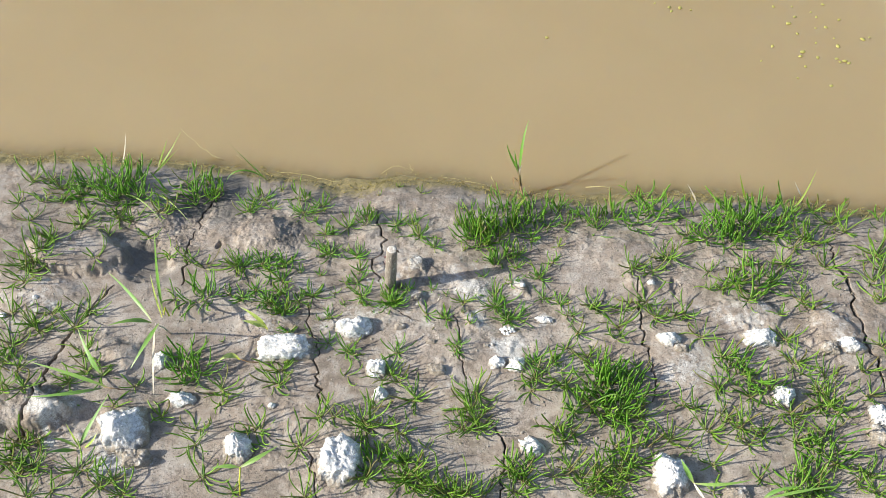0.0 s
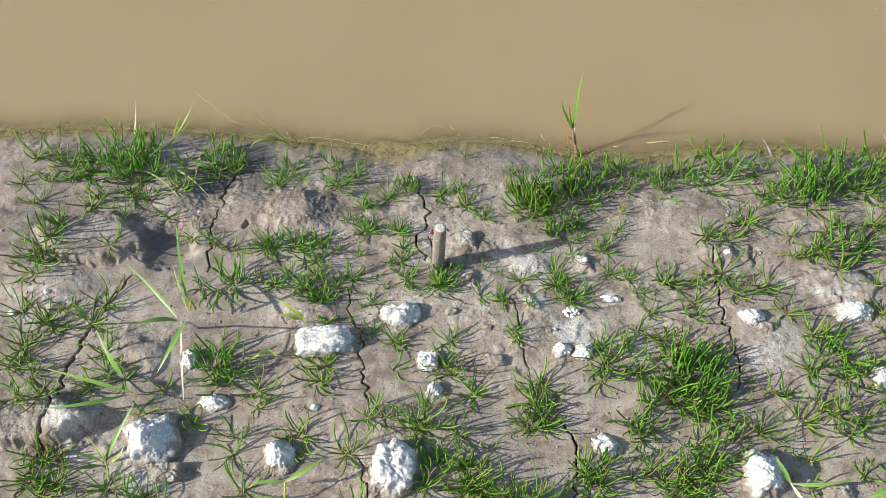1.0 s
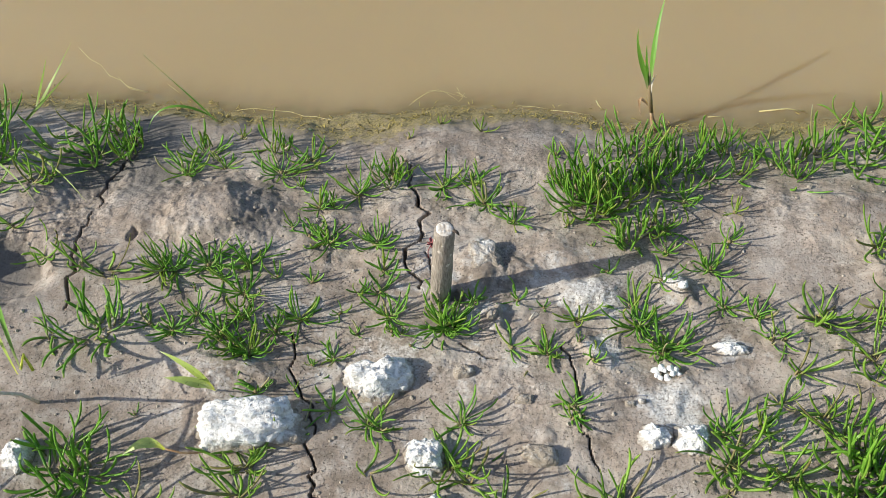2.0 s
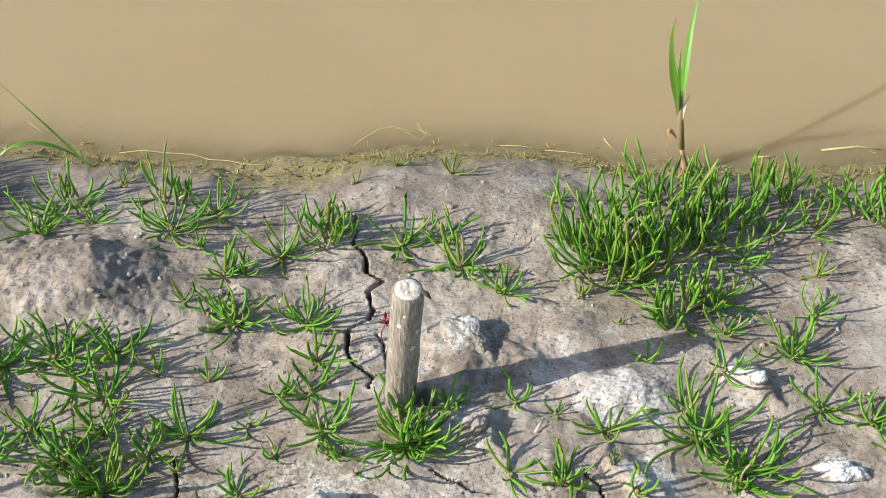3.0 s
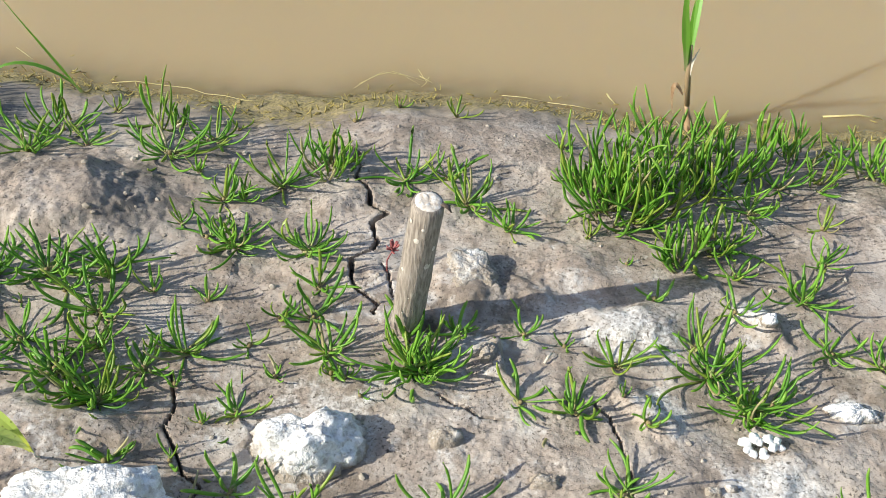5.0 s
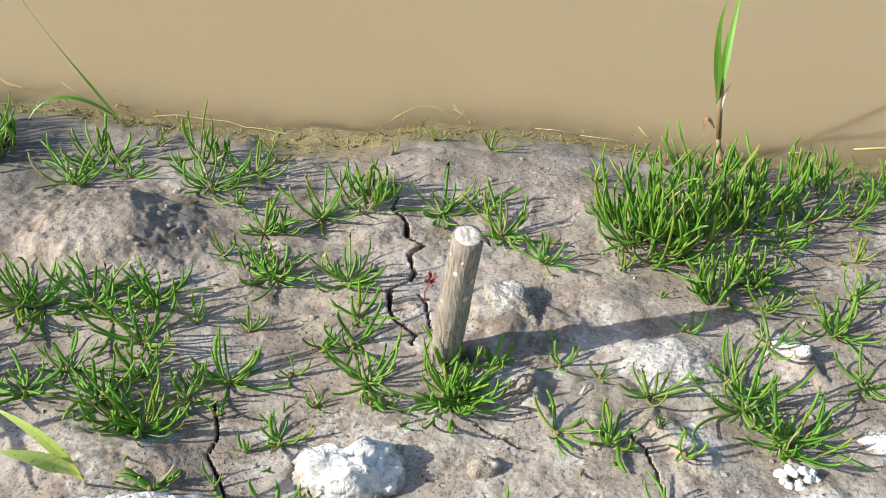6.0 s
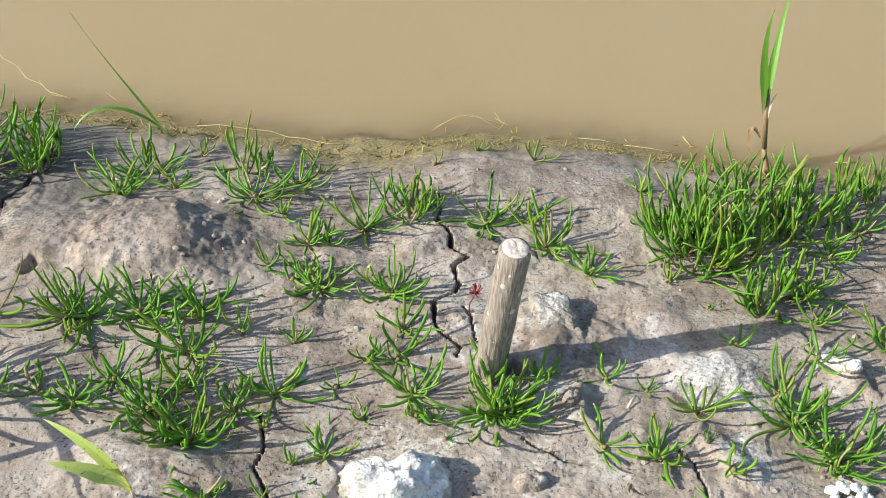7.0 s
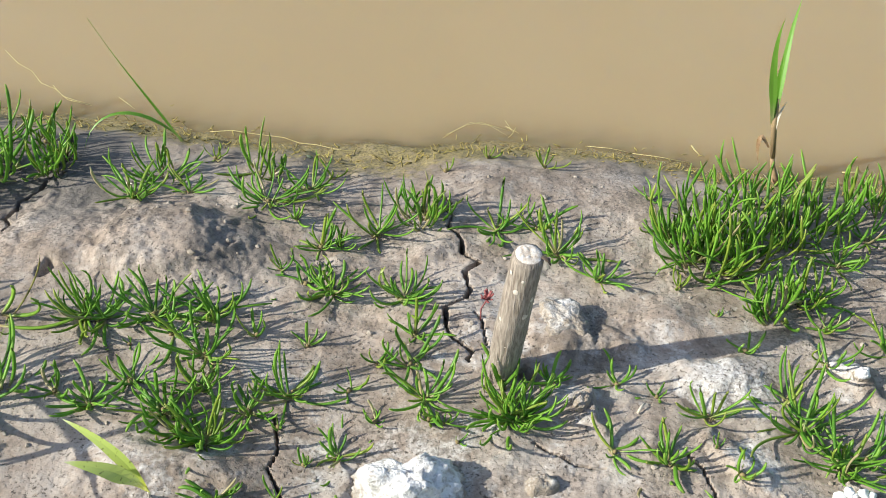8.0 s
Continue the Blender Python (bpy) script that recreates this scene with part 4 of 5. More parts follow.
tufts('star', True, 204, (
    (0.249, -0.052, 0.049, 29), (0.264, -0.042, 0.043, 12), (0.304, 0.056, 0.044, 19), (0.329, 0.097, 0.032, 10), (0.218, 0.004, 0.045, 12), (0.316, 0.007, 0.034, 12),
    (-0.296, -0.036, 0.027, 12), (0.045, -0.143, 0.046, 14), (-0.047, -0.150, 0.047, 17), (-0.087, -0.132, 0.036, 12), (0.156, -0.125, 0.044, 17), (0.300, -0.148, 0.052, 17),
    (0.338, -0.141, 0.046, 14), (-0.034, -0.154, 0.035, 9), (0.360, -0.110, 0.036, 10), (0.348, -0.006, 0.045, 17), (0.360, -0.034, 0.031, 9), (-0.113, -0.157, 0.035, 4),
    (-0.167, -0.116, 0.030, 8), (0.373, -0.034, 0.031, 9), (0.155, -0.138, 0.023, 7),
))
tufts('dense', True, 205, (
    (-0.288, 0.230, 0.048, 21), (-0.208, 0.242, 0.051, 10), (-0.194, 0.245, 0.032, 12), (-0.059, 0.189, 0.049, 36), (0.013, -0.015, 0.045, 9), (0.176, 0.140, 0.070, 36),
    (0.165, 0.170, 0.071, 32), (0.202, 0.159, 0.070, 32), (0.226, 0.192, 0.070, 28), (0.253, 0.192, 0.064, 28), (0.282, 0.214, 0.060, 28), (0.193, 0.189, 0.067, 28),
    (0.219, 0.094, 0.047, 31), (0.245, 0.118, 0.044, 19), (0.344, 0.249, 0.048, 16), (0.353, 0.208, 0.040, 14), (0.323, 0.255, 0.050, 14), (0.229, 0.249, 0.066, 10),
    (0.235, 0.252, 0.043, 12), (-0.389, 0.227, 0.045, 21), (-0.386, 0.246, 0.040, 15), (-0.414, 0.276, 0.041, 18), (0.278, 0.267, 0.040, 12), (0.199, 0.246, 0.043, 9),
))
tufts('dense', True, 206, (
    (0.447, 0.253, 0.063, 21), (0.413, 0.230, 0.054, 16), (0.423, 0.206, 0.045, 12),
))
tufts('sprout', True, 207, (
    (-0.254, 0.268, 0.018, 9), (-0.143, 0.251, 0.022, 3), (-0.043, 0.263, 0.016, 3), (-0.006, 0.298, 0.020, 6), (0.046, 0.277, 0.027, 7), (0.151, 0.117, 0.023, 9),
    (0.339, 0.142, 0.025, 8),
), True)
tufts('sprout', True, 208, (
    (-0.161, 0.170, 0.021, 8), (-0.163, 0.106, 0.027, 8), (-0.167, 0.033, 0.025, 7), (-0.258, 0.015, 0.014, 4), (-0.129, 0.027, 0.023, 7), (-0.136, -0.052, 0.021, 4),
    (-0.128, -0.111, 0.021, 4), (-0.114, -0.080, 0.016, 7), (-0.092, -0.016, 0.024, 6), (-0.121, 0.141, 0.027, 9), (-0.075, 0.012, 0.027, 6), (-0.034, -0.040, 0.020, 7),
    (-0.071, -0.043, 0.018, 7), (-0.024, -0.043, 0.021, 7), (0.097, 0.007, 0.029, 8), (0.137, 0.234, 0.022, 7), (0.139, 0.188, 0.026, 9), (0.193, 0.048, 0.029, 6),
    (0.125, -0.001, 0.016, 6), (0.177, 0.087, 0.011, 4), (0.162, -0.046, 0.020, 4), (-0.013, -0.057, 0.012, 3), (-0.287, -0.146, 0.017, 4),
))
tufts('clump', False, 209, (
    (-0.655, 0.218, 0.076, 18), (-0.621, 0.210, 0.076, 20), (-0.602, 0.230, 0.080, 20), (-0.566, 0.209, 0.076, 18), (-0.545, 0.221, 0.072, 15), (-0.579, 0.193, 0.068, 15),
    (-0.647, 0.252, 0.073, 15), (-0.566, 0.253, 0.070, 15), (-0.624, 0.275, 0.062, 11), (-0.478, 0.242, 0.062, 11), (-0.438, 0.230, 0.064, 13), (-0.414, 0.229, 0.061, 11),
    (-0.357, -0.052, 0.063, 17), (-0.336, -0.043, 0.058, 15), (-0.346, -0.194, 0.066, 22), (-0.324, -0.216, 0.063, 18), (-0.351, -0.219, 0.058, 13), (-0.329, -0.241, 0.055, 11),
    (0.032, -0.384, 0.052, 15), (0.286, -0.364, 0.052, 17), (0.335, -0.171, 0.055, 11), (0.422, -0.194, 0.071, 18), (0.442, -0.207, 0.071, 20), (0.463, -0.190, 0.071, 18),
))
tufts('clump', False, 210, (
    (0.412, -0.235, 0.068, 17), (0.447, -0.242, 0.068, 18), (0.472, -0.228, 0.068, 17), (0.432, -0.178, 0.064, 13), (0.483, -0.204, 0.066, 15), (0.453, -0.170, 0.062, 13),
    (0.481, -0.321, 0.068, 18), (0.669, -0.142, 0.062, 17), (0.688, -0.152, 0.062, 17), (0.712, -0.163, 0.057, 13), (0.823, -0.283, 0.063, 17), (0.812, -0.304, 0.059, 13),
    (0.779, -0.340, 0.058, 17), (0.758, -0.359, 0.055, 15), (0.562, 0.262, 0.054, 11), (0.607, 0.246, 0.062, 11), (0.631, 0.188, 0.071, 15), (0.653, 0.183, 0.074, 17),
    (0.678, 0.210, 0.079, 18), (0.700, 0.204, 0.079, 18), (0.681, 0.176, 0.065, 11), (0.719, 0.222, 0.080, 17), (0.711, 0.255, 0.078, 15), (0.739, 0.242, 0.077, 17),
))
tufts('clump', False, 211, (
    (0.758, 0.255, 0.075, 15), (0.765, 0.221, 0.069, 13), (0.687, 0.246, 0.075, 13), (0.783, 0.272, 0.067, 11), (0.715, 0.057, 0.066, 18), (0.738, 0.074, 0.058, 13),
    (0.997, 0.256, 0.067, 15), (0.398, 0.206, 0.061, 10), (0.480, 0.244, 0.065, 11), (0.502, 0.219, 0.070, 17), (0.518, 0.253, 0.068, 15), (0.541, 0.262, 0.068, 13),
))
tufts('star', False, 212, (
    (-0.788, 0.243, 0.067, 9), (-0.752, 0.247, 0.067, 12), (-0.719, 0.224, 0.067, 14), (-0.674, 0.200, 0.074, 16), (-0.741, 0.184, 0.066, 9), (-0.705, 0.188, 0.059, 8),
    (-0.791, 0.169, 0.049, 9), (-0.461, 0.270, 0.064, 10), (-0.485, 0.166, 0.058, 14), (-0.468, 0.178, 0.049, 9), (-0.641, 0.118, 0.074, 21), (-0.636, 0.142, 0.062, 12),
    (-0.573, 0.149, 0.065, 16), (-0.541, 0.144, 0.055, 12), (-0.576, 0.090, 0.048, 9), (-0.494, 0.102, 0.048, 9), (-0.750, 0.123, 0.055, 10), (-0.677, 0.052, 0.072, 19),
    (-0.700, 0.006, 0.078, 24), (-0.706, -0.016, 0.077, 24), (-0.685, 0.026, 0.062, 14), (-0.701, -0.046, 0.052, 12), (-0.575, 0.017, 0.062, 9), (-0.441, 0.057, 0.054, 9),
))
tufts('star', False, 213, (
    (-0.396, 0.043, 0.047, 6), (-0.359, 0.032, 0.072, 9), (-0.400, -0.057, 0.046, 7), (-0.710, -0.115, 0.066, 14), (-0.659, -0.133, 0.069, 16), (-0.573, -0.136, 0.069, 16),
    (-0.557, -0.099, 0.063, 14), (-0.632, -0.110, 0.060, 10), (-0.642, -0.151, 0.063, 14), (-0.685, -0.188, 0.074, 16), (-0.684, -0.223, 0.073, 19), (-0.655, -0.243, 0.064, 14),
    (-0.653, -0.301, 0.062, 12), (-0.617, -0.296, 0.059, 12), (-0.538, -0.197, 0.061, 14), (-0.526, -0.233, 0.064, 19), (-0.551, -0.261, 0.060, 16), (-0.492, -0.244, 0.043, 9),
    (-0.425, -0.257, 0.043, 7), (-0.452, -0.306, 0.048, 7), (-0.262, -0.253, 0.060, 16), (-0.261, -0.281, 0.042, 9), (-0.363, -0.315, 0.051, 14), (-0.291, -0.337, 0.059, 10),
))
tufts('star', False, 214, (
    (-0.289, -0.365, 0.058, 8), (-0.259, -0.430, 0.070, 12), (-0.596, -0.390, 0.069, 21), (-0.575, -0.383, 0.061, 14), (-0.604, -0.426, 0.069, 21), (-0.561, -0.433, 0.068, 19),
    (-0.585, -0.451, 0.060, 12), (-0.476, -0.436, 0.062, 19), (-0.433, -0.464, 0.062, 16), (-0.413, -0.450, 0.049, 12), (-0.392, -0.473, 0.054, 14), (-0.551, -0.489, 0.062, 16),
    (-0.512, -0.482, 0.048, 9), (-0.161, -0.202, 0.066, 19), (-0.166, -0.234, 0.066, 16), (-0.169, -0.178, 0.052, 9), (-0.042, -0.206, 0.052, 4), (0.038, -0.192, 0.072, 19),
    (0.053, -0.210, 0.063, 12), (0.090, -0.242, 0.065, 19), (-0.184, -0.330, 0.072, 14), (-0.194, -0.353, 0.055, 9), (-0.101, -0.360, 0.071, 16), (-0.076, -0.297, 0.064, 12),
))
tufts('star', False, 215, (
    (-0.049, -0.295, 0.056, 9), (0.001, -0.301, 0.086, 24), (0.015, -0.317, 0.069, 14), (0.019, -0.269, 0.056, 9), (0.074, -0.318, 0.072, 14), (0.025, -0.407, 0.059, 14),
    (0.041, -0.360, 0.054, 9), (0.017, -0.417, 0.054, 9), (0.085, -0.373, 0.070, 24), (0.095, -0.399, 0.067, 24), (0.085, -0.412, 0.062, 14), (0.116, -0.418, 0.064, 19),
    (0.144, -0.421, 0.064, 21), (0.166, -0.426, 0.058, 16), (-0.075, -0.455, 0.061, 19), (-0.204, -0.452, 0.048, 9), (0.121, -0.340, 0.036, 4), (0.202, -0.223, 0.060, 16),
    (0.189, -0.253, 0.070, 21), (0.203, -0.275, 0.070, 24), (0.182, -0.294, 0.064, 16), (0.212, -0.297, 0.055, 9), (0.197, -0.424, 0.066, 16), (0.174, -0.435, 0.066, 19),
))
tufts('star', False, 216, (
    (0.222, -0.429, 0.061, 16), (0.272, -0.376, 0.062, 16), (0.297, -0.389, 0.062, 19), (0.281, -0.413, 0.056, 14), (0.303, -0.187, 0.074, 19), (0.355, -0.194, 0.065, 16),
    (0.299, -0.211, 0.051, 9), (0.347, -0.288, 0.063, 16), (0.363, -0.308, 0.063, 16), (0.374, -0.286, 0.058, 9), (0.376, -0.252, 0.050, 9), (0.401, -0.224, 0.073, 16),
    (0.462, -0.253, 0.075, 19), (0.497, -0.245, 0.064, 14), (0.401, -0.124, 0.052, 14), (0.416, -0.148, 0.061, 14), (0.381, -0.075, 0.050, 9), (0.459, -0.055, 0.068, 14),
    (0.455, -0.084, 0.053, 7), (0.499, -0.154, 0.057, 10), (0.471, -0.339, 0.073, 16), (0.452, -0.312, 0.063, 14), (0.510, -0.308, 0.057, 9), (0.374, -0.362, 0.062, 16),
))
tufts('star', False, 217, (
    (0.394, -0.381, 0.062, 14), (0.422, -0.369, 0.070, 21), (0.442, -0.378, 0.067, 16), (0.413, -0.401, 0.061, 14), (0.451, -0.357, 0.065, 14), (0.470, -0.377, 0.059, 12),
    (0.345, -0.375, 0.054, 9), (0.447, -0.404, 0.058, 14), (0.610, -0.067, 0.053, 14), (0.769, -0.057, 0.053, 16), (0.650, -0.106, 0.061, 14), (0.635, -0.177, 0.059, 16),
    (0.683, -0.116, 0.060, 14), (0.728, -0.175, 0.056, 12), (0.695, -0.188, 0.059, 14), (0.780, -0.107, 0.066, 14), (0.794, -0.130, 0.051, 7), (0.819, -0.164, 0.065, 19),
    (0.836, -0.187, 0.065, 19), (0.845, -0.210, 0.058, 14), (0.815, -0.199, 0.059, 14), (0.834, -0.134, 0.051, 9), (0.904, -0.118, 0.051, 12), (0.907, -0.171, 0.051, 14),
))
tufts('star', False, 218, (
    (0.593, -0.222, 0.050, 12), (0.573, -0.217, 0.045, 6), (0.616, -0.265, 0.063, 16), (0.651, -0.240, 0.058, 14), (0.670, -0.256, 0.063, 16), (0.682, -0.289, 0.049, 10),
    (0.708, -0.269, 0.058, 12), (0.763, -0.217, 0.050, 14), (0.765, -0.240, 0.050, 9), (0.767, -0.275, 0.055, 14), (0.787, -0.284, 0.046, 8), (0.550, -0.293, 0.063, 14),
    (0.579, -0.308, 0.057, 8), (0.617, -0.332, 0.057, 9), (0.614, -0.385, 0.048, 7), (0.829, -0.315, 0.065, 16), (0.817, -0.259, 0.060, 12), (0.796, -0.360, 0.066, 19),
    (0.746, -0.381, 0.063, 19), (0.785, -0.376, 0.061, 14), (0.696, -0.354, 0.040, 9), (0.884, -0.332, 0.061, 19), (0.890, -0.362, 0.061, 16), (0.864, -0.343, 0.045, 8),
))
tufts('star', False, 219, (
    (0.899, -0.260, 0.035, 4), (0.946, -0.058, 0.052, 14), (0.598, 0.194, 0.057, 10), (0.781, 0.212, 0.076, 14), (0.806, 0.274, 0.087, 12), (0.561, 0.128, 0.056, 12),
    (0.636, 0.095, 0.046, 8), (0.830, 0.203, 0.073, 19), (0.810, 0.178, 0.056, 9), (0.851, 0.190, 0.057, 12), (0.896, 0.257, 0.074, 19), (0.919, 0.231, 0.064, 12),
    (0.869, 0.297, 0.055, 12), (0.703, 0.114, 0.055, 14), (0.683, 0.068, 0.070, 19), (0.704, 0.020, 0.060, 14), (0.755, 0.082, 0.064, 12), (0.661, 0.054, 0.052, 8),
    (0.633, 0.050, 0.045, 7), (0.782, 0.128, 0.056, 14), (0.865, 0.129, 0.055, 14), (0.873, 0.077, 0.033, 4), (0.803, 0.077, 0.046, 7), (0.810, 0.037, 0.054, 12),
))
tufts('star', False, 220, (
    (0.826, 0.019, 0.054, 12), (0.581, -0.017, 0.053, 12), (0.761, -0.005, 0.033, 6), (0.969, 0.168, 0.071, 21), (0.952, 0.093, 0.070, 14), (0.961, 0.051, 0.069, 16),
    (0.979, 0.127, 0.061, 12), (0.519, 0.315, 0.050, 7), (0.495, 0.313, 0.050, 7), (0.487, 0.091, 0.055, 16), (0.526, 0.089, 0.055, 14), (0.550, 0.127, 0.056, 14),
    (0.475, -0.005, 0.045, 9), (0.508, 0.010, 0.069, 16), (0.528, -0.027, 0.053, 12), (0.410, -0.006, 0.060, 16), (0.423, -0.018, 0.051, 8), (0.565, -0.022, 0.045, 7),
    (0.375, 0.237, 0.055, 9),
))


# ---- broad-leaved grasses ----
def leafy_plant(name, x, y, leaves, label, category="grass"):
    """A thing of several broad leaves; each leaf: material, width and the points of its curve."""
    ob = empty(name, x, y, float(ground(x, y)))
    for stuff, width, points in leaves:
        v, fc, al = leaf_strip(points, width)
        m = Matrix.Translation(Vector(points[0]) - Vector(ob.location))
        placed("leaf", mesh_of("leaf", v, fc, False, along=al), stuff, ob, m)
    return tagged(ob, label, category)


def stem(parent, points, radii, stuff, name="stem", label=""):
    first = Vector(points[0])
    v, fc = tube([Vector(p) - first for p in points], radii, 1, 7)
    return placed(name, mesh_of(name, v, fc), stuff, parent, Matrix.Translation(first - Vector(parent.location)), label)


reed = leafy_plant("reed_seedling", 0.262, 0.310, (
    (BLADE, 0.0070, ((0.248, 0.320, 0.062), (0.241, 0.313, 0.105), (0.224, 0.296, 0.150), (0.224, 0.277, 0.196))),
    (BLADE, 0.0042, ((0.250, 0.320, 0.055), (0.245, 0.317, 0.090), (0.241, 0.314, 0.118), (0.239, 0.308, 0.146))),
    (BLADE, 0.0062, ((0.251, 0.321, 0.060), (0.252, 0.342, 0.102), (0.255, 0.364, 0.130), (0.265, 0.386, 0.154))),
    (DRY, 0.0040, ((0.253, 0.318, 0.041), (0.248, 0.318, 0.066), (0.256, 0.318, 0.089))),
    (HUSK, 0.0045, ((0.250, 0.316, 0.038), (0.238, 0.316, 0.061), (0.237, 0.316, 0.045), (0.244, 0.314, 0.019))),
), "green reed seedling with a brown base at the water's edge", "reed")
stem(reed, ((0.265, 0.305, -0.008), (0.261, 0.309, 0.006), (0.257, 0.313, 0.020), (0.253, 0.317, 0.040)), (0.0044, 0.0045, 0.0024, 0.0020), HUSK, "stalk", "reddish-brown dry stalk")
stem(reed, ((0.2555, 0.3145, 0.028), (0.251, 0.319, 0.058), (0.248, 0.321, 0.088)), (0.0025, 0.0028, 0.0016), PALE_GRASS, "sheath", "pale green leaf sheath")
leafy_plant("tall_grass_blade", -0.294, 0.310, (
    (BLADE, 0.0034, ((-0.288, 0.300, 0.002), (-0.310, 0.305, 0.045), (-0.332, 0.288, 0.100), (-0.338, 0.252, 0.174))),
    (BLADE, 0.0032, ((-0.286, 0.304, 0.002), (-0.318, 0.300, 0.062), (-0.372, 0.295, 0.060), (-0.378, 0.272, 0.017))),
), "long thin green grass blade leaning over the water")
leaf_pair = leafy_plant("yellowing_leaf_pair", -0.208, -0.114, (
    (YELLOWING, 0.0080, ((-0.193, -0.145, 0.101), (-0.200, -0.143, 0.128), (-0.222, -0.134, 0.138), (-0.242, -0.128, 0.143))),
    (YELLOWING, 0.0108, ((-0.193, -0.145, 0.101), (-0.200, -0.150, 0.127), (-0.217, -0.152, 0.132), (-0.234, -0.153, 0.136))),
), "pair of yellowing green grass leaves above the mud", "leaves")
stem(leaf_pair, ((-0.208, -0.114, 0.050), (-0.200, -0.131, 0.075), (-0.193, -0.145, 0.103)), (0.0008, 0.0008, 0.0007), DRY)
low_leaf = leafy_plant("bright_low_leaf", -0.255, -0.165, (
    (YELLOWING, 0.0105, ((-0.243, -0.190, 0.062), (-0.256, -0.184, 0.078), (-0.269, -0.191, 0.072), (-0.284, -0.198, 0.062))),
), "bright yellow-green folded leaf on a brown stem", "leaf")
stem(low_leaf, ((-0.191, -0.182, 0.045), (-0.228, -0.190, 0.056), (-0.242, -0.190, 0.063)), (0.0012, 0.0012, 0.0010), HUSK)
shoot = leafy_plant("grass_shoot", -0.388, -0.135, (
    (FRESH, 0.0083, ((-0.396, -0.125, 0.095), (-0.395, -0.115, 0.16), (-0.389, -0.098, 0.23), (-0.382, -0.082, 0.29))),
    (YELLOWING, 0.0051, ((-0.398, -0.130, 0.095), (-0.403, -0.120, 0.15), (-0.405, -0.105, 0.195))),
    (FRESH, 0.0079, ((-0.391, -0.184, 0.155), (-0.411, -0.192, 0.185), (-0.458, -0.213, 0.180))),
    (FRESH, 0.0093, ((-0.377, -0.183, 0.155), (-0.383, -0.228, 0.170), (-0.414, -0.270, 0.130))),
    (FRESH, 0.0071, ((-0.395, -0.175, 0.150), (-0.438, -0.129, 0.165), (-0.506, -0.072, 0.150))),
    (DRY, 0.0055, ((-0.385, -0.190, 0.150), (-0.374, -0.255, 0.140), (-0.373, -0.297, 0.090))),
), "tall green grass shoot with broad leaves and a dry one")
stem(shoot, ((-0.388, -0.135, 0.045), (-0.390, -0.150, 0.09), (-0.383, -0.186, 0.155)), (0.0020, 0.0019, 0.0015), DRY)
stem(shoot, ((-0.389, -0.119, 0.085), (-0.397, -0.110, 0.100), (-0.396, -0.125, 0.097)), (0.0018, 0.0018, 0.0016), YELLOWING)
runner = leafy_plant("grass_runner", -0.445, -0.262, (
    (FRESH, 0.0071, ((-0.461, -0.285, 0.090), (-0.514, -0.283, 0.125), (-0.608, -0.261, 0.120))),
    (FRESH, 0.0066, ((-0.470, -0.288, 0.090), (-0.519, -0.325, 0.120), (-0.600, -0.324, 0.100))),
    (FRESH, 0.0103, ((-0.483, -0.255, 0.080), (-0.503, -0.239, 0.100), (-0.539, -0.183, 0.120))),
), "creeping grass runner with long green leaves")
stem(runner, ((-0.445, -0.262, 0.048), (-0.440, -0.279, 0.075), (-0.465, -0.287, 0.092)), (0.0013, 0.0013, 0.0012), HUSK)
leafy_plant("broad_grass", -0.493, -0.391, (
    (FRESH, 0.0079, ((-0.491, -0.390, 0.055), (-0.475, -0.378, 0.090), (-0.441, -0.313, 0.120))),
    (FRESH, 0.0071, ((-0.490, -0.393, 0.055), (-0.509, -0.389, 0.085), (-0.529, -0.396, 0.090))),
    (FRESH, 0.0074, ((-0.491, -0.397, 0.055), (-0.507, -0.408, 0.080), (-0.536, -0.422, 0.085))),
    (YELLOWING, 0.0047, ((-0.488, -0.393, 0.055), (-0.498, -0.382, 0.085), (-0.506, -0.373, 0.110))),
    (YELLOWING, 0.0047, ((-0.484, -0.393, 0.055), (-0.458, -0.393, 0.080), (-0.453, -0.376, 0.090))),
), "low green grass with broad leaves and yellowing ones")
cut_leaf = leafy_plant("leaning_leaf", -0.189, -0.457, (
    (FRESH, 0.0071, ((-0.187, -0.429, 0.100), (-0.209, -0.430, 0.110), (-0.237, -0.435, 0.100))),
    (FRESH, 0.0079, ((-0.187, -0.429, 0.100), (-0.156, -0.420, 0.120), (-0.125, -0.393, 0.120))),
), "grass stem with two broad leaves leaning over the mud")
stem(cut_leaf, ((-0.189, -0.457, 0.048), (-0.188, -0.442, 0.080), (-0.186, -0.429, 0.101)), (0.0016, 0.0016, 0.0013), YELLOWING)
lying = leafy_plant("lying_leaf", 0.600, -0.365, (
    (FRESH, 0.0088, ((0.580, -0.382, 0.075), (0.565, -0.367, 0.095), (0.556, -0.351, 0.100))),
    (FRESH, 0.0061, ((0.580, -0.382, 0.075), (0.625, -0.396, 0.095), (0.678, -0.374, 0.090))),
    (DRY, 0.0050, ((0.580, -0.382, 0.075), (0.589, -0.405, 0.080), (0.604, -0.414, 0.070))),
), "pale green leaf lying over the mud beside a stone")
leafy_plant("lying_leaf", 0.820, -0.385, (
    (FRESH, 0.0066, ((0.693, -0.403, 0.075), (0.707, -0.392, 0.100), (0.754, -0.386, 0.100))),
    (FRESH, 0.0049, ((0.693, -0.403, 0.075), (0.753, -0.392, 0.100), (0.824, -0.373, 0.090))),
), "long bright green leaf lying over the mud")
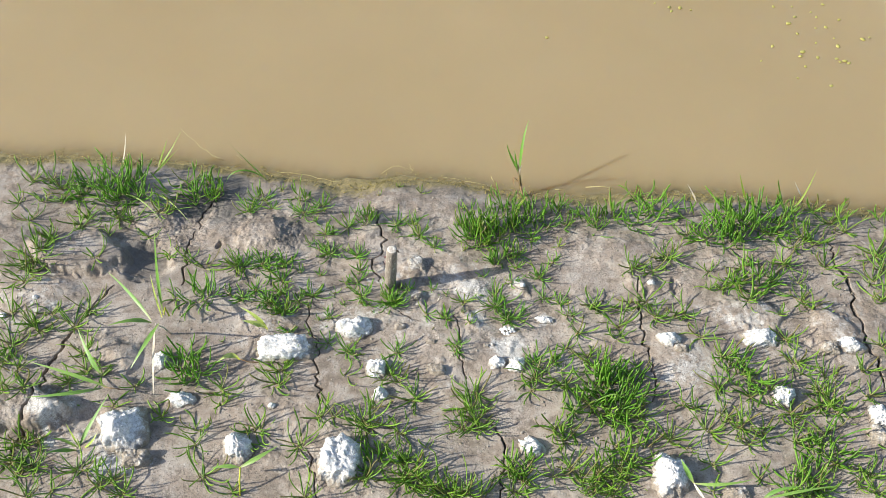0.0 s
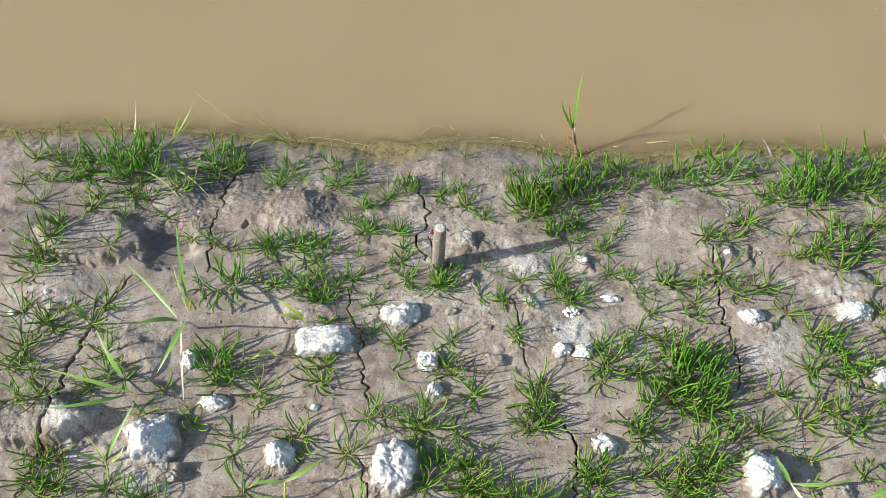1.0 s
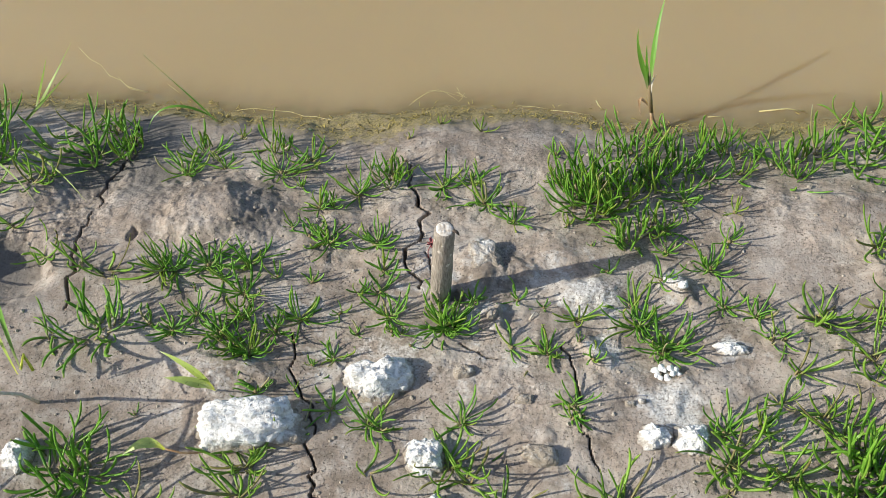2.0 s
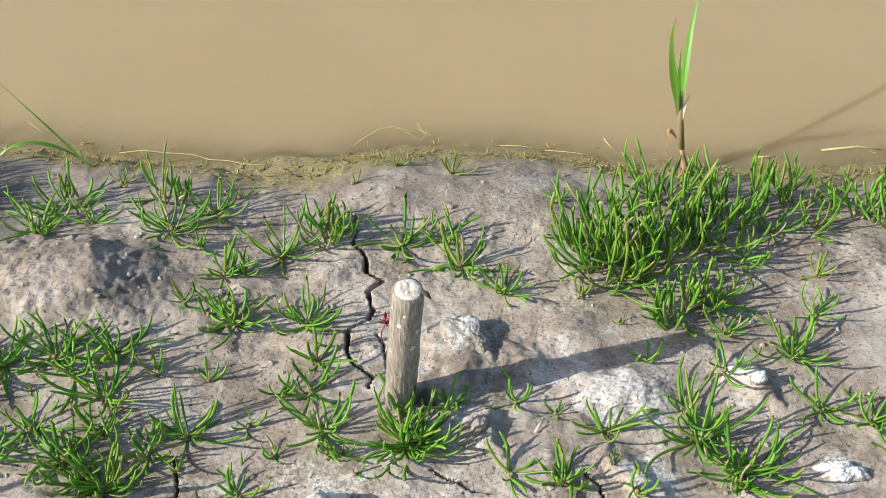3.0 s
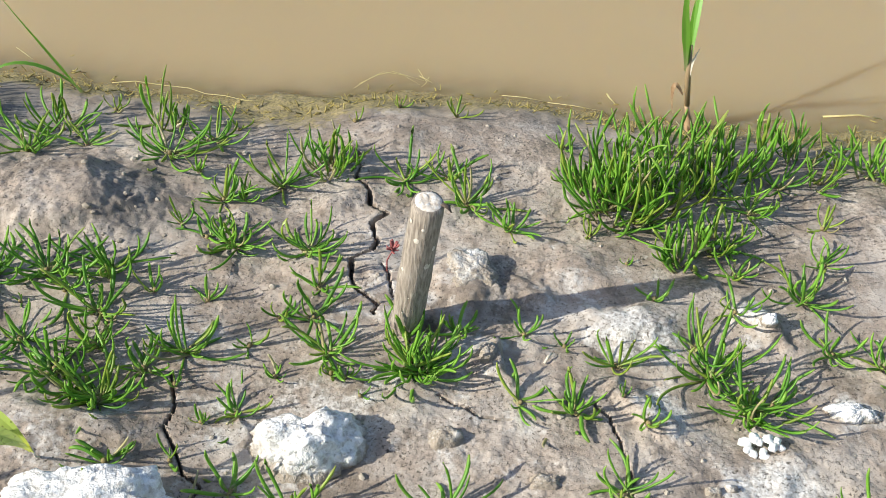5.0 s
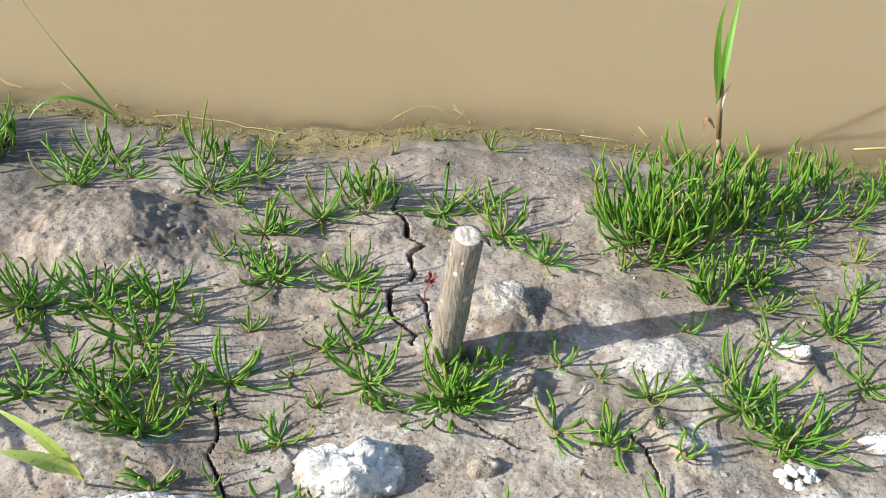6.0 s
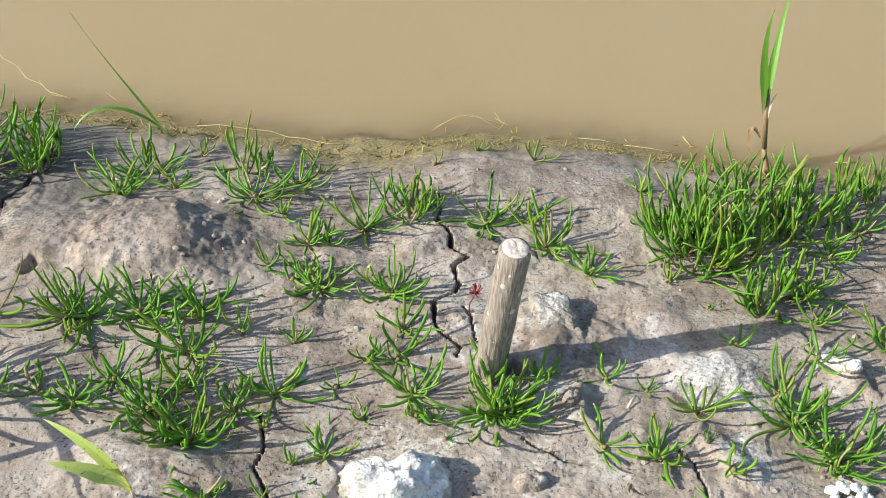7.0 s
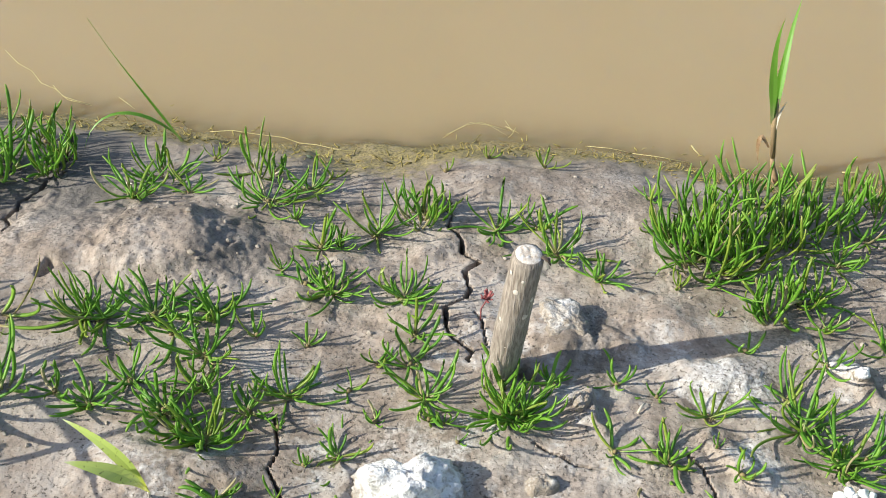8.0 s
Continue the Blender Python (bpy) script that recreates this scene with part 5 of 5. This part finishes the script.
leafy_plant("shore_grass", -0.41, 0.335, (
    (PALE_GRASS, 0.0040, ((-0.536, 0.307, 0.020), (-0.523, 0.334, 0.050), (-0.506, 0.339, 0.090))),
    (PALE_GRASS, 0.0040, ((-0.536, 0.307, 0.020), (-0.505, 0.309, 0.060), (-0.481, 0.366, 0.090))),
    (PALE_GRASS, 0.0045, ((-0.549, 0.280, 0.020), (-0.516, 0.287, 0.050), (-0.486, 0.344, 0.060))),
    (DRY, 0.0030, ((-0.615, 0.305, 0.020), (-0.605, 0.328, 0.050), (-0.601, 0.349, 0.090))),
    (PALE_GRASS, 0.0035, ((-0.586, 0.206, 0.050), (-0.527, 0.191, 0.080), (-0.465, 0.121, 0.060))),
    (PALE_GRASS, 0.0035, ((-0.538, 0.223, 0.040), (-0.486, 0.211, 0.070), (-0.411, 0.133, 0.050))),
), "yellowish grass blades standing at the water's edge")
leafy_plant("shore_grass", 0.76, 0.31, (
    (PALE_GRASS, 0.0042, ((0.727, 0.301, 0.030), (0.715, 0.310, 0.060), (0.702, 0.320, 0.100))),
    (PALE_GRASS, 0.0040, ((0.822, 0.295, 0.020), (0.845, 0.305, 0.050), (0.861, 0.343, 0.100))),
    (DRY, 0.0030, ((0.849, 0.332, 0.020), (0.832, 0.323, 0.050), (0.821, 0.333, 0.070))),
    (DRY, 0.0035, ((0.626, 0.303, 0.020), (0.618, 0.305, 0.040), (0.602, 0.317, 0.060))),
), "pale grass blades standing at the water's edge")
leafy_plant("dark_leaf", -0.173, 0.289, (
    (DARK_LEAF, 0.0075, ((-0.178, 0.288, 0.004), (-0.175, 0.290, 0.016), (-0.168, 0.290, 0.014))),
    (DARK_LEAF, 0.0070, ((-0.170, 0.289, 0.003), (-0.171, 0.288, 0.014), (-0.178, 0.288, 0.015))),
), "crumpled dark green leaf at the water's edge", "leaf")


# ---- on the water ----
def straw(points, radius, stuff=None, label="pale yellow straw floating at the water's edge", name="straw"):
    first = Vector(points[0])
    v, fc = tube([Vector(p) - first for p in points], [radius] * (len(points) - 1) + [radius * 0.5], 0.6, 6)
    ob = placed(name, mesh_of(name, v, fc), stuff or STRAW, None, Matrix.Translation(first))
    return tagged(ob, label, "straw", "straws at the shore")


straw(((-0.277, 0.336, 0.001), (-0.256, 0.340, 0.0012), (-0.234, 0.337, 0.001), (-0.205, 0.334, 0.0012), (-0.188, 0.327, 0.001), (-0.171, 0.326, 0.001), (-0.150, 0.320, 0.0012), (-0.121, 0.320, 0.001)), 0.0005)
straw(((-0.522, 0.454, 0.001), (-0.500, 0.431, 0.0012), (-0.482, 0.420, 0.001), (-0.465, 0.399, 0.0012), (-0.448, 0.391, 0.001), (-0.430, 0.374, 0.001), (-0.402, 0.366, 0.001)), 0.0004)
straw(((-0.125, 0.306, 0.001), (-0.093, 0.309, 0.0012), (-0.046, 0.331, 0.001)), 0.0007)
straw(((-0.048, 0.355, 0.001), (-0.030, 0.372, 0.001), (-0.016, 0.378, 0.0012), (0.015, 0.366, 0.001)), 0.0004)
straw(((0.008, 0.384, 0.001), (0.016, 0.366, 0.001)), 0.0004)
straw(((0.190, 0.362, 0.001), (0.192, 0.354, 0.002), (0.197, 0.346, 0.001)), 0.0009)
straw(((0.330, 0.334, 0.001), (0.350, 0.336, 0.001)), 0.0009)
straw(((0.395, 0.345, 0.001), (0.430, 0.350, 0.0015), (0.452, 0.346, 0.001)), 0.0012)
straw(((-0.051, 0.349, 0.001), (-0.038, 0.365, 0.001), (-0.026, 0.377, 0.001), (-0.007, 0.374, 0.001), (0.011, 0.359, 0.001)), 0.0003)
straw(((0.009, 0.374, 0.001), (0.017, 0.368, 0.001), (0.022, 0.364, 0.001)), 0.0004)
straw(((0.019, 0.373, 0.001), (0.016, 0.362, 0.001), (0.012, 0.356, 0.001)), 0.0004)
straw(((0.089, 0.350, 0.001), (0.110, 0.349, 0.001), (0.131, 0.344, 0.001)), 0.0004)
straw(((0.132, 0.343, 0.001), (0.158, 0.340, 0.001), (0.185, 0.334, 0.001)), 0.0004)
straw(((-0.452, 0.397, 0.001), (-0.436, 0.379, 0.001), (-0.420, 0.373, 0.001), (-0.405, 0.369, 0.001)), 0.0004)
straw(((-0.380, 0.383, 0.001), (-0.368, 0.373, 0.001), (-0.359, 0.365, 0.001)), 0.0004)
for x, y, turn, size in ((0.262, 0.160, 20, 0.016), (-0.195, 0.240, 35, 0.018), (-0.32, 0.215, -20, 0.014), (0.29, 0.24, 30, 0.02), (-0.26, 0.075, 10, 0.014), (0.11, -0.02, 60, 0.012)):
    z = float(ground(x, y)) + 0.0012
    tip = (x + size * math.cos(radians(turn)), y + size * math.sin(radians(turn)))
    straw(((x, y, z), ((x + tip[0]) / 2, (y + tip[1]) / 2, z + 0.002), (tip[0], tip[1], float(ground(*tip)) + 0.0012)), 0.0010, DRY, "short dry white stem lying on mud", "dry_stem")


rng = random.Random(21)
floating = []
for k in range(5):
    v, fc = lump((1.0, 0.75, 0.35), 120 + k, 0.5, 2)
    floating.append(mesh_of("floating_algae", v, fc))
FLOATS = (
    (0.559, 0.977, 0.0032), (0.594, 0.964, 0.0056), (0.599, 0.949, 0.0046), (0.647, 0.957, 0.0035),
    (0.621, 0.964, 0.0059), (0.851, 0.984, 0.0049), (0.896, 0.987, 0.0039), (0.882, 0.922, 0.0063),
    (0.899, 0.948, 0.0052), (0.952, 0.952, 0.0042), (0.945, 0.909, 0.0032), (0.970, 0.915, 0.0056),
    (1.006, 0.945, 0.0046), (0.985, 0.874, 0.0035), (0.991, 0.846, 0.0059), (0.938, 0.802, 0.0049),
    (0.940, 0.855, 0.0039), (0.905, 0.820, 0.0063), (0.898, 0.803, 0.0052), (0.906, 0.768, 0.0042),
    (0.884, 0.727, 0.0032), (0.958, 0.705, 0.0056), (0.982, 0.801, 0.0046), (0.989, 0.789, 0.0035),
    (1.000, 0.794, 0.0059), (1.009, 0.787, 0.0049), (1.070, 0.884, 0.0039), (1.053, 0.875, 0.0063),
    (0.835, 0.835, 0.0052), (0.899, 0.885, 0.0042), (0.804, 0.780, 0.0032), (0.295, 0.828, 0.0056),
)
FLOATS += (
    (0.973, 1.001, 0.0046), (0.940, 0.969, 0.0035),
)
for k, (x, y, r) in enumerate(FLOATS):
    ob = placed("floating_algae", floating[k % 5], FLOATING, None, pose(x, y, 0.0008, 0, 0, rng.uniform(0, 360)) @ Matrix.Scale(r, 4))
    tagged(ob, "small yellow-green clump of algae floating on muddy water", "algae", "floating algae")


def shore_fringe():
    """Flakes of algae and litter along the waterline."""
    rng = random.Random(31)
    base = [blade_shape(a, b, 0.2, c, 4) for a, b, c in ((10, 30, 20), (30, -20, -30), (5, 60, 40))]
    verts, faces = [], []
    for k in range(3400):
        x = rng.uniform(-1.1, 1.15)
        d = rng.gauss(0.004, 0.013)
        if value_noise(np.array([x / 0.07]), np.array([0.3]), 17)[0] + rng.uniform(-0.6, 0.6) < -0.35:
            continue
        y = float(shore(np.array([x]))[0]) - d
        z = max(float(ground(x, y)), 0.0002)
        if z < 0.0003 and rng.random() < 0.5:
            continue
        v, fc, _ = base[k % 3]
        m = pose(x, y, z, rng.uniform(-20, 20), rng.uniform(-20, 20), rng.uniform(0, 360)) @ Matrix.Scale(rng.uniform(0.003, 0.008), 4)
        first = len(verts)
        verts += [m @ p for p in v]
        faces += [tuple(first + i for i in f) for f in fc]
    ob = placed("algae_fringe", mesh_of("algae_fringe", verts, faces), ALGAE)
    return tagged(ob, "yellow-green algae and plant litter along the waterline", "algae", kind="stuff")


shore_fringe()


def crumbs():
    """Mud crumbs strewn over the bank."""
    rng = random.Random(41)
    forms = [lump((1.0, 0.85, 0.7), 140 + k, 0.4, 1) for k in range(6)]
    verts, faces = [], []
    for k in range(5600):
        x, y = rng.uniform(-0.95, 1.05), rng.uniform(-0.50, 0.27)
        if float(fbm(np.array([x]), np.array([y]), 0.14, 55, 2)[0]) + rng.uniform(-0.6, 0.6) < 0.05:
            continue
        r = 0.0007 + 0.0028 * rng.random() ** 4
        v, fc = forms[k % 6]
        m = pose(x, y, float(ground(x, y)) + 0.2 * r, 0, 0, rng.uniform(0, 360)) @ Matrix.Scale(r, 4)
        first = len(verts)
        verts += [m @ p for p in v]
        faces += [tuple(first + i for i in f) for f in fc]
    ob = placed("mud_crumbs", mesh_of("mud_crumbs", verts, faces, False), CRUMB)
    return tagged(ob, "small crumbs of dried grey mud", "crumbs", kind="stuff")


crumbs()
